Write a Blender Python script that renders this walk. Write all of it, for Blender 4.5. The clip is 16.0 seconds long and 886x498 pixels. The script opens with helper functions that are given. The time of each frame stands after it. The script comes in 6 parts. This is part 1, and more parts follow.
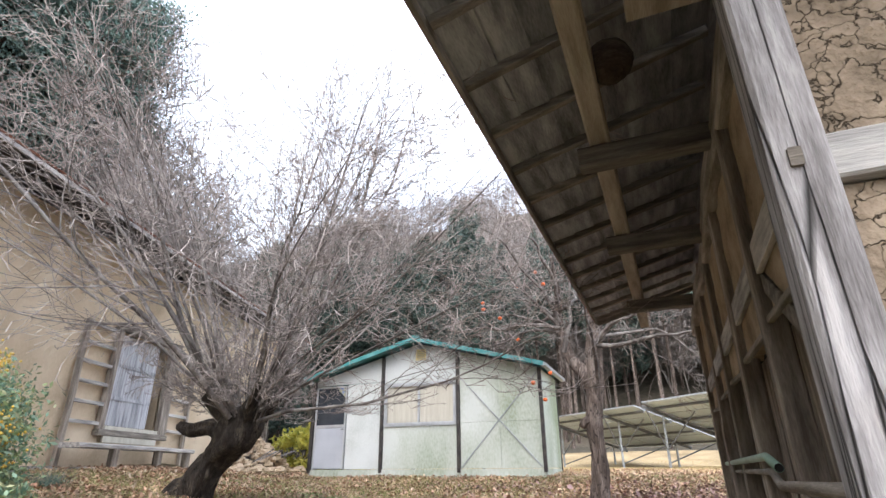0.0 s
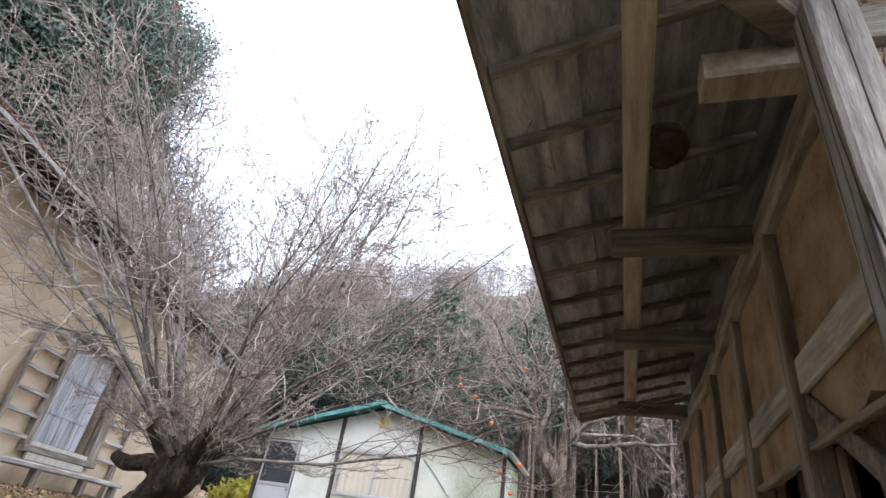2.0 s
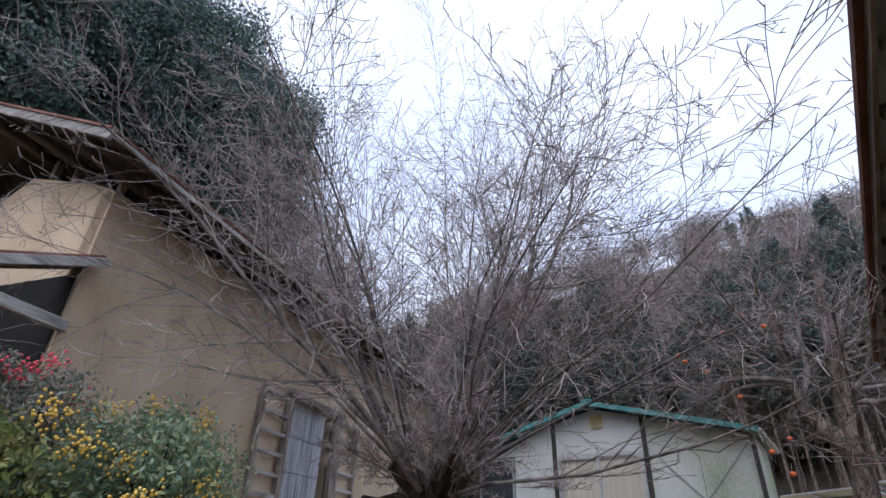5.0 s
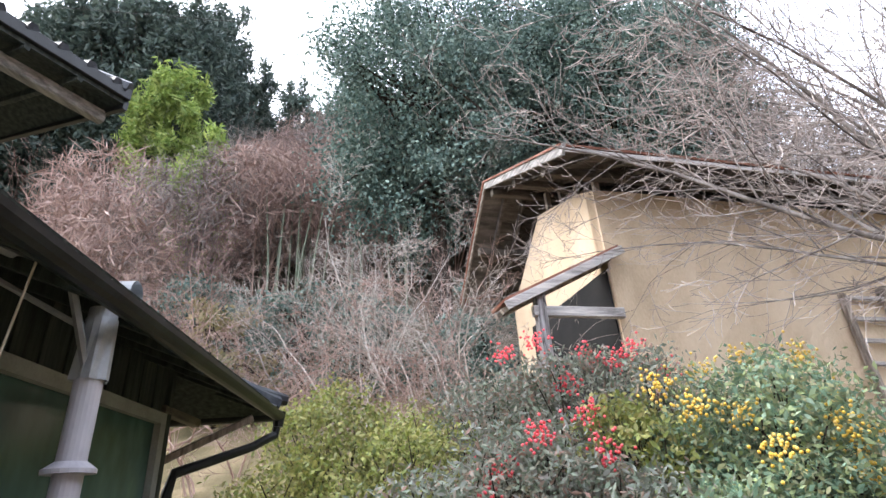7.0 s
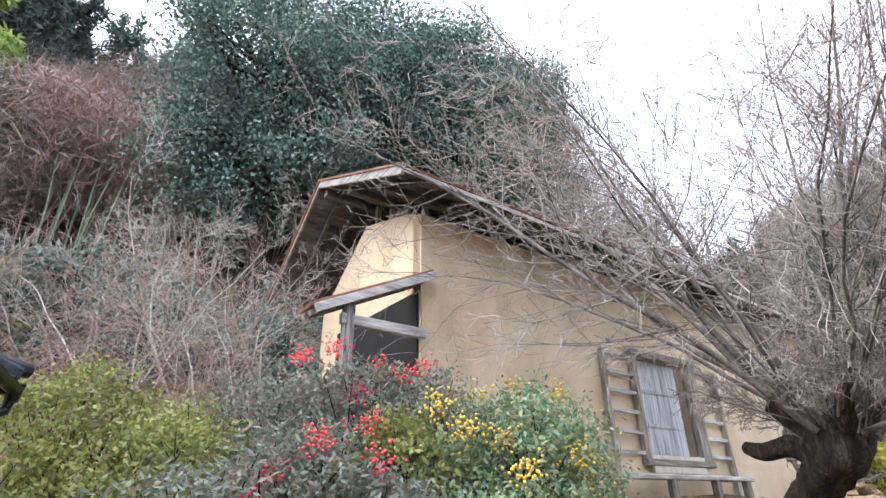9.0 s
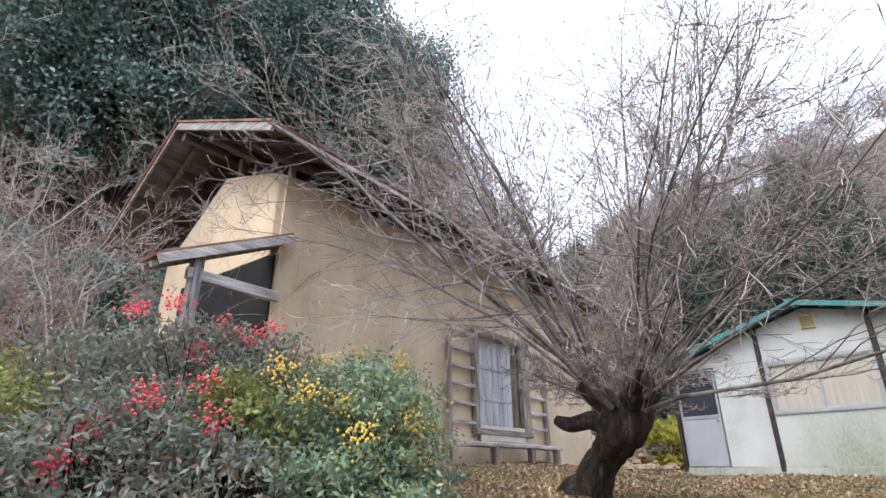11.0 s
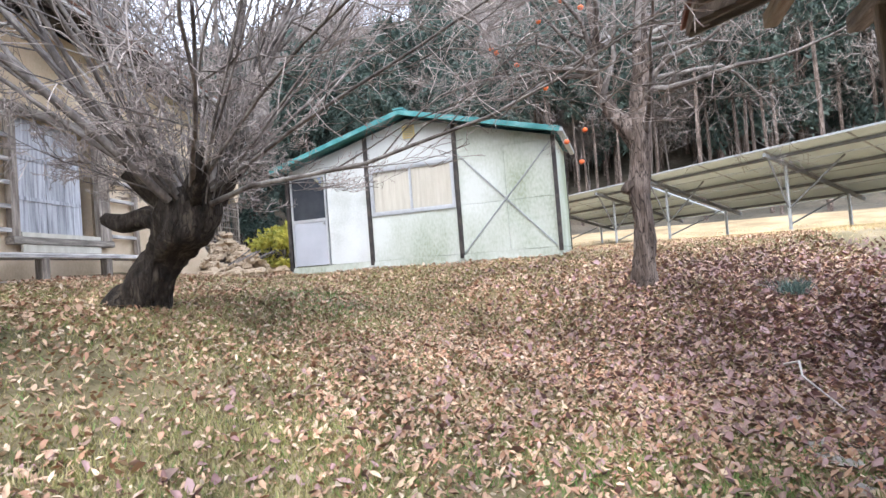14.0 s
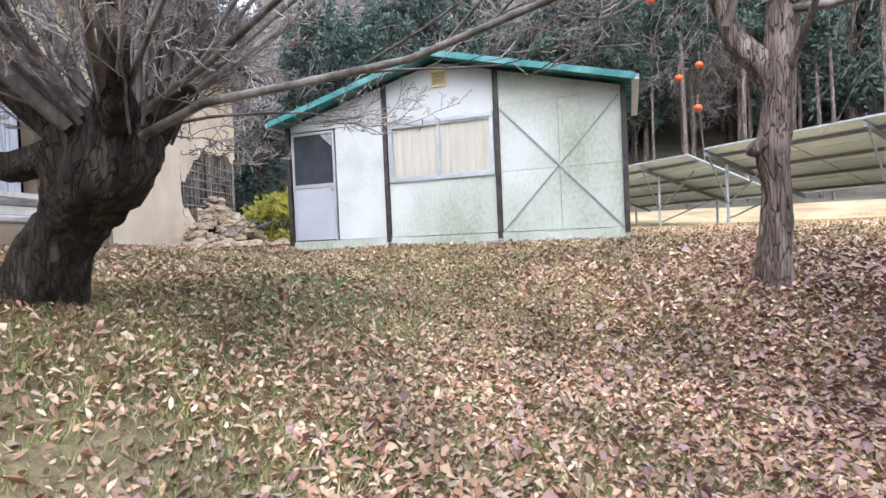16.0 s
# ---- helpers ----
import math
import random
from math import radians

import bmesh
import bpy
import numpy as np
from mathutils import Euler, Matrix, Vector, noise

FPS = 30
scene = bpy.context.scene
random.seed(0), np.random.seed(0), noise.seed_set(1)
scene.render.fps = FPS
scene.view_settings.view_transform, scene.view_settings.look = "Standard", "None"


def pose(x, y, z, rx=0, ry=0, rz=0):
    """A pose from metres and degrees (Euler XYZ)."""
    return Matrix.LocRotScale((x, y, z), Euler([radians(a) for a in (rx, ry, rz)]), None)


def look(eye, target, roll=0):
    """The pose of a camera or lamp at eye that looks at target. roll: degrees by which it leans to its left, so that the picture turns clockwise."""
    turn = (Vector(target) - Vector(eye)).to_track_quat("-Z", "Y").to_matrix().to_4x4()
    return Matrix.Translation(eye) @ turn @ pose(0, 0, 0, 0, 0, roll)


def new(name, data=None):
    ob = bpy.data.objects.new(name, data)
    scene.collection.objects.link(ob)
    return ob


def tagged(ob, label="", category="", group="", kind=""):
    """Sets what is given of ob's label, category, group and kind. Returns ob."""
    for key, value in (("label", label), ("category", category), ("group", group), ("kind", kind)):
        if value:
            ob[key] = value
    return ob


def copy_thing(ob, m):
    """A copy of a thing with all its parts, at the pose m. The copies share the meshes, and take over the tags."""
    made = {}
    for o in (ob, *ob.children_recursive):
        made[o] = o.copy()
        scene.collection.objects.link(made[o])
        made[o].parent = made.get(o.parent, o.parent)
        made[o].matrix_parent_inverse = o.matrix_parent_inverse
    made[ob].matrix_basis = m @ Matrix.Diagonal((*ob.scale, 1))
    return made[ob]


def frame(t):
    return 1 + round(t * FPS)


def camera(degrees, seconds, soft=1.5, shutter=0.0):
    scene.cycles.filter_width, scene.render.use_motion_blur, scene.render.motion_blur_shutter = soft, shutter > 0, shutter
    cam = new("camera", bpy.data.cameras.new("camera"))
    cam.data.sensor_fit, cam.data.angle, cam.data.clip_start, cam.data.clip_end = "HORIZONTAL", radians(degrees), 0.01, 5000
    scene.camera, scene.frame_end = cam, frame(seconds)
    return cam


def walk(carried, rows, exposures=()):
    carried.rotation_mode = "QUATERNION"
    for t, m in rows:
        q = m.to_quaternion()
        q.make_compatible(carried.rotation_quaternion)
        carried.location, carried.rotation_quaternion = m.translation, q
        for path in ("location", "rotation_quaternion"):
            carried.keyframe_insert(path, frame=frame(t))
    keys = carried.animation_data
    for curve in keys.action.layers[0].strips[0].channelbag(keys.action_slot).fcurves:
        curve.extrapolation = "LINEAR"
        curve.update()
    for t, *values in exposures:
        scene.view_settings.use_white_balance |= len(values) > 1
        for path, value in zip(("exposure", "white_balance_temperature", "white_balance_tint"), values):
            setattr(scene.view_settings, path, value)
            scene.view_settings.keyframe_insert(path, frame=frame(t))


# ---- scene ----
cam = camera(79.7, 16.0)
PATH = [
    (0, (0.017, 0.858, 0.058), (-0.684, 2.567, 0.826), -0.37),
    (0.5, (0.022, 0.832, 0.064), (-0.527, 2.508, 1.006), 1.79),
    (1, (0.004, 0.818, 0.063), (-0.516, 2.463, 1.075), 4.18),
    (1.5, (-0.067, 0.845, 0.057), (-0.639, 2.466, 1.079), 7.23),
    (2, (-0.197, 0.983, 0.067), (-0.817, 2.597, 1.073), 9.30),
    (2.5, (-0.299, 1.029, 0.028), (-0.845, 2.692, 0.995), 9.05),
    (3, (-0.488, 0.969, -0.003), (-0.942, 2.676, 0.935), 9.15),
    (5.5, (-1.209, 1.289, 0.095), (-2.565, 2.347, 1.116), -0.12),
    (6, (-1.234, 1.295, 0.106), (-2.924, 1.827, 1.034), -1.61),
    (6.5, (-1.259, 1.290, 0.121), (-3.039, 1.519, 1.004), -3.03),
    (7, (-1.267, 1.269, 0.130), (-3.071, 1.207, 0.991), -3.99),
    (7.5, (-1.282, 1.258, 0.133), (-3.103, 1.110, 0.946), -3.48),
    (8, (-1.286, 1.268, 0.126), (-3.123, 1.319, 0.914), -2.46),
    (8.5, (-1.279, 1.306, 0.117), (-3.060, 1.697, 0.939), -2.13),
    (9, (-1.229, 1.295, 0.101), (-2.935, 1.875, 0.968), -0.79),
    (9.5, (-1.182, 1.287, 0.086), (-2.853, 2.014, 0.910), -0.56),
    (11.8, (-0.911, 1.284, 0.044), (-2.064, 2.830, 0.576), -1.86),
    (12, (-0.779, 1.293, 0.023), (-1.726, 3.012, 0.411), -2.89),
    (12.5, (-0.604, 1.349, -0.050), (-1.095, 3.281, 0.118), -4.90),
    (13, (-0.699, 1.667, -0.125), (-1.130, 3.620, -0.125), -6.48),
    (13.5, (-1.001, 2.105, -0.059), (-1.553, 4.027, -0.052), -4.65),
    (14, (-1.257, 2.587, -0.044), (-1.926, 4.471, 0.005), -4.47),
    (14.5, (-1.499, 3.030, -0.034), (-2.281, 4.870, 0.032), -4.48),
    (15, (-1.761, 3.460, 0.013), (-2.508, 5.315, 0.056), -3.20),
    (15.5, (-2.001, 3.865, 0.004), (-2.698, 5.740, -0.003), -1.57),
    (16, (-2.255, 4.191, 0.018), (-2.953, 6.065, -0.021), -2.53),
]
walk(cam, [(t, look(eye, target, roll)) for t, eye, target, roll in PATH], [
    (0, 1.95, 6300, 9), (3.2, 1.75, 6300, 10), (4.5, 1.0, 6000, 12), (5.5, 0.45, 5800, 16), (6.0, 1.5, 6200, 14), (6.7, 2.2, 6400, 12), (8.0, 2.3, 6350, 11),
    (9.5, 1.95, 6250, 10), (11.8, 1.7, 6250, 10), (12.5, 2.25, 6150, 9), (13.0, 2.45, 6100, 9), (14.5, 2.15, 6000, 10), (16.0, 2.15, 5900, 10)])

# ---- world and light ----
SUN_AZ, SUN_EL = 182.0, 42.0
world = bpy.data.worlds.new("world")
scene.world = world
world.use_nodes = True
wn = world.node_tree
sky = wn.nodes.new("ShaderNodeTexSky")
sky.sky_type, sky.sun_disc = "NISHITA", False
sky.sun_elevation, sky.sun_rotation = radians(SUN_EL), radians(SUN_AZ)
sky.air_density, sky.dust_density, sky.ozone_density, sky.altitude = 1.0, 9.0, 1.0, 300
cloud = wn.nodes.new("ShaderNodeMixRGB")  # a thin even layer of cloud before the sky
cloud.inputs[0].default_value = 0.85
cn, cr, cm, cc = (wn.nodes.new(k) for k in ("ShaderNodeTexNoise", "ShaderNodeValToRGB", "ShaderNodeMapping", "ShaderNodeTexCoord"))
cm.inputs["Scale"].default_value = (1.6, 1.6, 3.2)
cn.inputs["Scale"].default_value, cn.inputs["Detail"].default_value = 1.3, 5
cr.color_ramp.elements[0].position, cr.color_ramp.elements[1].position = 0.36, 0.66
cr.color_ramp.elements[0].color, cr.color_ramp.elements[1].color = (5.3, 5.9, 7.2, 1), (6.7, 7.0, 7.6, 1)
wn.links.new(cc.outputs["Generated"], cm.inputs[0])
wn.links.new(cm.outputs[0], cn.inputs[0])
wn.links.new(cn.outputs[0], cr.inputs[0])
wn.links.new(cr.outputs[0], cloud.inputs[2])
wn.links.new(sky.outputs[0], cloud.inputs[1])
wn.links.new(cloud.outputs[0], wn.nodes["Background"].inputs[0])
wn.nodes["Background"].inputs[1].default_value = 0.13
sun = new("sun", bpy.data.lights.new("sun", "SUN"))
sun.data.energy, sun.data.angle, sun.data.color = 1.0, radians(60), (1.0, 0.97, 0.93)
sa, se = radians(SUN_AZ), radians(SUN_EL)
sun.matrix_world = look(Vector((math.sin(sa) * math.cos(se), math.cos(sa) * math.cos(se), math.sin(se))) * 50, (0, 0, 0))


# ---- materials ----
def material(name, colours, scale=4.0, stretch=(1, 1, 1), rough=0.85, bump=0.3, fine=60.0, vary=0.12, metal=0.0, island=False, bumpdist=0.02):
    """Noise at two scales between the given colours, a bump of both, and a random shade for each object or island."""
    m = bpy.data.materials.new(name)
    m.use_nodes = True
    nt = m.node_tree
    n, l = nt.nodes, nt.links
    bs = n["Principled BSDF"]
    tc, mp = n.new("ShaderNodeTexCoord"), n.new("ShaderNodeMapping")
    mp.inputs["Scale"].default_value = stretch
    l.new(tc.outputs["Object"], mp.inputs[0])
    big, small = n.new("ShaderNodeTexNoise"), n.new("ShaderNodeTexNoise")
    big.inputs["Scale"].default_value, big.inputs["Detail"].default_value = scale, 6
    small.inputs["Scale"].default_value, small.inputs["Detail"].default_value = fine, 4
    l.new(mp.outputs[0], big.inputs[0])
    l.new(mp.outputs[0], small.inputs[0])
    mix = n.new("ShaderNodeMath")
    mix.operation = "MULTIPLY_ADD"
    mix.inputs[1].default_value, mix.inputs[2].default_value = 0.35, -0.17
    l.new(small.outputs[0], mix.inputs[0])
    add = n.new("ShaderNodeMath")
    add.operation = "ADD"
    l.new(big.outputs[0], add.inputs[0])
    l.new(mix.outputs[0], add.inputs[1])
    ramp = n.new("ShaderNodeValToRGB")
    e = ramp.color_ramp.elements
    while len(e) < len(colours):
        e.new(0.5)
    for i, c in enumerate(colours):
        e[i].position = 0.3 + 0.4 * i / max(1, len(colours) - 1)
        e[i].color = (*c, 1)
    l.new(add.outputs[0], ramp.inputs[0])
    if island:
        rnd = n.new("ShaderNodeNewGeometry").outputs["Random Per Island"]
    else:
        rnd = n.new("ShaderNodeObjectInfo").outputs["Random"]
    mr = n.new("ShaderNodeMapRange")
    mr.inputs[3].default_value, mr.inputs[4].default_value = 1 - vary, 1 + vary
    l.new(rnd, mr.inputs[0])
    hsv = n.new("ShaderNodeHueSaturation")
    l.new(mr.outputs[0], hsv.inputs["Value"])
    l.new(ramp.outputs[0], hsv.inputs["Color"])
    l.new(hsv.outputs[0], bs.inputs["Base Color"])
    bs.inputs["Roughness"].default_value, bs.inputs["Metallic"].default_value = rough, metal
    bs.inputs["Specular IOR Level"].default_value = 0.3
    if bump:
        bp = n.new("ShaderNodeBump")
        bp.inputs["Strength"].default_value, bp.inputs["Distance"].default_value = bump, bumpdist
        l.new(add.outputs[0], bp.inputs["Height"])
        l.new(bp.outputs[0], bs.inputs["Normal"])
    return m


def leafy(name, stops, rough=0.6, thin=0.25):
    """Leaves: one colour of the ramp for each leaf, some light let through."""
    m = bpy.data.materials.new(name)
    m.use_nodes = True
    nt = m.node_tree
    n, l = nt.nodes, nt.links
    bs = n["Principled BSDF"]
    geo, ramp = n.new("ShaderNodeNewGeometry"), n.new("ShaderNodeValToRGB")
    e = ramp.color_ramp.elements
    while len(e) < len(stops):
        e.new(0.5)
    for i, c in enumerate(stops):
        e[i].position, e[i].color = i / (len(stops) - 1), (*c, 1)
    l.new(geo.outputs["Random Per Island"], ramp.inputs[0])
    nz, mp, tc = n.new("ShaderNodeTexNoise"), n.new("ShaderNodeMapRange"), n.new("ShaderNodeTexCoord")
    nz.inputs["Scale"].default_value = 1.1
    l.new(tc.outputs["Object"], nz.inputs[0])
    mp.inputs[1].default_value, mp.inputs[2].default_value = 0.3, 0.7
    mp.inputs[3].default_value, mp.inputs[4].default_value = 0.7, 1.3
    l.new(nz.outputs[0], mp.inputs[0])
    hsv = n.new("ShaderNodeHueSaturation")
    l.new(mp.outputs[0], hsv.inputs["Value"])
    l.new(ramp.outputs[0], hsv.inputs["Color"])
    l.new(hsv.outputs[0], bs.inputs["Base Color"])
    bs.inputs["Roughness"].default_value = rough
    bs.inputs["Specular IOR Level"].default_value = 0.35
    if thin:
        tr, mx = n.new("ShaderNodeBsdfTranslucent"), n.new("ShaderNodeMixShader")
        l.new(hsv.outputs[0], tr.inputs[0])
        mx.inputs[0].default_value = thin
        l.new(bs.outputs[0], mx.inputs[1])
        l.new(tr.outputs[0], mx.inputs[2])
        l.new(mx.outputs[0], n["Material Output"].inputs[0])
    return m


def add_cracks(m, scale, width, depth, dark, start=0.0, stretch=(1, 1, 1)):
    """Lets cracks of dried clay into a material."""
    nt = m.node_tree
    n, l = nt.nodes, nt.links
    bs = n["Principled BSDF"]
    tc, vo, nz = n.new("ShaderNodeTexCoord"), n.new("ShaderNodeTexVoronoi"), n.new("ShaderNodeTexNoise")
    vo.feature = "DISTANCE_TO_EDGE"
    vo.inputs["Scale"].default_value = scale
    nz.inputs["Scale"].default_value, nz.inputs["Detail"].default_value = scale * 0.7, 5
    mv = n.new("ShaderNodeMixRGB")
    mv.inputs[0].default_value = 0.22 if stretch[0] == 1 else 0.03
    l.new(tc.outputs["Object"], nz.inputs[0])
    l.new(tc.outputs["Object"], mv.inputs[1])
    l.new(nz.outputs["Color"], mv.inputs[2])
    mp = n.new("ShaderNodeMapping")
    mp.inputs["Scale"].default_value = stretch
    l.new(mv.outputs[0], mp.inputs[0])
    l.new(mp.outputs[0], vo.inputs[0])
    mr = n.new("ShaderNodeMapRange")
    mr.inputs[1].default_value, mr.inputs[2].default_value = start, width
    l.new(vo.outputs["Distance"], mr.inputs[0])
    mul = n.new("ShaderNodeMixRGB")
    mul.inputs[1].default_value = (*dark, 1)
    l.new(mr.outputs[0], mul.inputs[0])
    old = bs.inputs["Base Color"].links[0].from_socket
    l.new(old, mul.inputs[2])
    l.new(mul.outputs[0], bs.inputs["Base Color"])
    bp = n.new("ShaderNodeBump")
    bp.inputs["Strength"].default_value, bp.inputs["Distance"].default_value = 0.9, depth
    l.new(mr.outputs[0], bp.inputs["Height"])
    l.new(bs.inputs["Normal"].links[0].from_socket, bp.inputs["Normal"])
    l.new(bp.outputs[0], bs.inputs["Normal"])
    return m


WOOD_GREY = add_cracks(material("weathered_grey_wood", [(0.14, 0.128, 0.126), (0.29, 0.272, 0.274), (0.47, 0.445, 0.44)], 3, (9, 9, 0.8), 0.85, 0.6, 30, 0.12), 1.0, 0.035, 0.01, (0.03, 0.028, 0.027), stretch=(16, 16, 0.7))
WOOD_GREY_Y = material("weathered_grey_board", [(0.208, 0.195, 0.189), (0.416, 0.39, 0.377), (0.624, 0.585, 0.546)], 3, (9, 0.8, 9), 0.85, 0.6, 30, 0.15)
WOOD_GREY_X = material("weathered_grey_beam", [(0.16, 0.15, 0.145), (0.3, 0.29, 0.28), (0.44, 0.42, 0.4)], 3, (0.8, 9, 9), 0.85, 0.6, 30, 0.15)
WOOD_BROWN = material("aged_brown_wood", [(0.12, 0.098, 0.08), (0.25, 0.21, 0.178), (0.408, 0.354, 0.3)], 3, (8, 8, 0.9), 0.85, 0.5, 30, 0.2)
WOOD_BROWN_Y = material("aged_brown_board", [(0.12, 0.102, 0.086), (0.228, 0.198, 0.168), (0.36, 0.318, 0.276)], 3, (8, 0.9, 8), 0.85, 0.5, 30, 0.2)
WOOD_BROWN_X = material("aged_brown_rafter", [(0.1, 0.085, 0.072), (0.19, 0.165, 0.14), (0.3, 0.265, 0.23)], 3, (0.9, 8, 8), 0.85, 0.5, 30, 0.2)
WOOD_PALE_Y = material("pale_purlin_wood", [(0.25, 0.205, 0.155), (0.37, 0.315, 0.25), (0.47, 0.415, 0.34)], 3, (8, 0.8, 8), 0.8, 0.4, 30, 0.1)
SOFFIT = material("dark_soffit_board", [(0.13, 0.13, 0.138), (0.27, 0.27, 0.285), (0.43, 0.43, 0.445)], 2, (7, 1.2, 3), 0.9, 0.4, 20, 0.25)
CLAY_BARN = add_cracks(material("cracked_clay", [(0.15, 0.115, 0.08), (0.24, 0.185, 0.135), (0.33, 0.26, 0.19)], 5, (1, 1, 1), 0.95, 0.8, 40, 0.06, bumpdist=0.04), 15, 0.035, 0.03, (0.11, 0.08, 0.055))
CLAY_SMOOTH = material("brown_clay", [(0.19, 0.135, 0.085), (0.34, 0.255, 0.17), (0.43, 0.34, 0.24)], 5, (1, 1, 1), 0.95, 0.5, 50, 0.06)
EARTH_WALL = material("ochre_earth_plaster", [(0.49, 0.38, 0.26), (0.61, 0.485, 0.345), (0.69, 0.565, 0.42)], 1.3, (1, 1, 0.5), 0.95, 0.5, 45, 0.02, bumpdist=0.015)
RUBBLE = material("earth_rubble", [(0.34, 0.25, 0.165), (0.5, 0.385, 0.27), (0.6, 0.48, 0.36)], 4, (1, 1, 1), 0.95, 0.6, 40, 0.12)
TIN = material("rusty_roof_sheet", [(0.12, 0.05, 0.035), (0.22, 0.09, 0.06), (0.28, 0.16, 0.12)], 2, (1, 1, 1), 0.6, 0.2, 40, 0.1)
TEAL = material("teal_painted_steel", [(0.035, 0.15, 0.15), (0.06, 0.22, 0.225), (0.14, 0.31, 0.32)], 3, (1, 1, 1), 0.45, 0.1, 60, 0.05)
PANEL = material("mildewed_white_panel", [(0.24, 0.28, 0.18), (0.46, 0.495, 0.43), (0.6, 0.625, 0.595)], 0.8, (1, 1, 0.55), 0.6, 0.08, 25, 0.04)
PANEL_CLEAN = material("pale_grey_panel", [(0.45, 0.475, 0.46), (0.57, 0.59, 0.585), (0.63, 0.65, 0.65)], 1.2, (1, 1, 1), 0.5, 0.05, 25, 0.03)
STEEL_DARK = material("dark_brown_steel", [(0.025, 0.02, 0.02), (0.045, 0.04, 0.04), (0.08, 0.07, 0.06)], 8, (1, 1, 1), 0.5, 0.1, 60, 0.05)
ALU = material("aluminium", [(0.5, 0.52, 0.55), (0.6, 0.62, 0.65)], 8, (1, 1, 1), 0.4, 0.05, 60, 0.05, metal=0.6)
BLIND = material("beige_curtain", [(0.46, 0.43, 0.36), (0.58, 0.55, 0.48)], 3, (6, 1, 0.4), 0.9, 0.2, 30, 0.05)
CREAM = material("cream_plastic", [(0.6, 0.5, 0.25), (0.7, 0.6, 0.35)], 8, (1, 1, 1), 0.5, 0.05, 60, 0.05)
# Near-black that stands for shade in openings and under the lean-to.
BLACK = material("shade_black", [(0.012, 0.012, 0.013), (0.02, 0.02, 0.02)], 3, (1, 1, 1), 0.9, 0.0, 30, 0.05)
BARK = add_cracks(material("dark_bark", [(0.014, 0.011, 0.009), (0.04, 0.031, 0.025), (0.1, 0.08, 0.062)], 9, (1.6, 1.6, 0.4), 0.95, 1.0, 35, 0.1, bumpdist=0.04), 1.0, 0.07, 0.015, (0.02, 0.015, 0.013), stretch=(30, 30, 3))
BARK_PALE = add_cracks(material("grey_brown_bark", [(0.05, 0.036, 0.03), (0.13, 0.1, 0.085), (0.26, 0.21, 0.185)], 10, (1, 1, 0.25), 0.95, 1.0, 35, 0.1, bumpdist=0.04), 1.0, 0.07, 0.015, (0.02, 0.015, 0.013), stretch=(30, 30, 3))
PLUM_LIMB = material("grey_branch_bark", [(0.06, 0.05, 0.045), (0.15, 0.13, 0.12), (0.28, 0.255, 0.235)], 7, (1, 1, 0.5), 0.9, 0.7, 40, 0.15, bumpdist=0.01)
TWIG = material("reddish_grey_twig", [(0.14, 0.115, 0.105), (0.29, 0.245, 0.225), (0.46, 0.405, 0.375)], 3, (1, 1, 1), 0.8, 0.0, 20, 0.25, island=True)
TWIG_FAR = material("far_grey_twig", [(0.13, 0.11, 0.1), (0.22, 0.19, 0.175), (0.3, 0.27, 0.25)], 2, (1, 1, 1), 0.8, 0.0, 10, 0.3, island=True)
TWIG_PINK = material("pinkish_twig", [(0.22, 0.14, 0.12), (0.33, 0.23, 0.2), (0.42, 0.31, 0.27)], 2, (1, 1, 1), 0.8, 0.0, 10, 0.25, island=True)
STRAW = material("bleached_straw_ground", [(0.2, 0.15, 0.085), (0.32, 0.24, 0.14), (0.42, 0.33, 0.2)], 0.8, (1, 1, 1), 0.95, 0.6, 20, 0.0, bumpdist=0.05)
TWIG_PALE = material("pale_silvery_twig", [(0.28, 0.25, 0.23), (0.42, 0.38, 0.35), (0.52, 0.48, 0.44)], 3, (1, 1, 1), 0.8, 0.0, 20, 0.15, island=True)
GROUND = material("winter_yard_ground", [(0.075, 0.07, 0.035), (0.16, 0.13, 0.07), (0.29, 0.23, 0.14)], 1.2, (1, 1, 1), 0.95, 0.8, 25, 0.0, bumpdist=0.05)
HILL = material("hillside_floor", [(0.035, 0.032, 0.024), (0.075, 0.065, 0.048), (0.13, 0.105, 0.08)], 0.3, (1, 1, 1), 0.95, 0.8, 4, 0.0, bumpdist=0.3)
STONE = material("grey_stone", [(0.18, 0.17, 0.15), (0.3, 0.28, 0.26), (0.4, 0.38, 0.35)], 5, (1, 1, 1), 0.9, 0.5, 40, 0.15)
SOLAR_BACK = material("solar_back_sheet", [(0.55, 0.63, 0.65), (0.64, 0.72, 0.74)], 3, (1, 1, 1), 0.5, 0.0, 30, 0.05)
GALV = material("galvanised_steel", [(0.3, 0.32, 0.34), (0.42, 0.44, 0.46)], 12, (1, 1, 1), 0.5, 0.05, 60, 0.08, metal=0.4)
STEEL_GREY = material("dull_grey_steel", [(0.1, 0.105, 0.11), (0.17, 0.175, 0.18)], 12, (1, 1, 1), 0.5, 0.05, 60, 0.08)
GREEN_PIPE = material("pale_green_pipe", [(0.22, 0.33, 0.26), (0.3, 0.42, 0.34)], 6, (1, 1, 1), 0.5, 0.05, 60, 0.05)
# Darker than the barn's soffit; for the storehouse roof boards, rafters and purlins.
DARK_UNDERSIDE = material("dark_brown_board", [(0.05, 0.043, 0.038), (0.1, 0.088, 0.078), (0.16, 0.14, 0.125)], 2, (7, 1.2, 3), 0.9, 0.4, 20, 0.25)
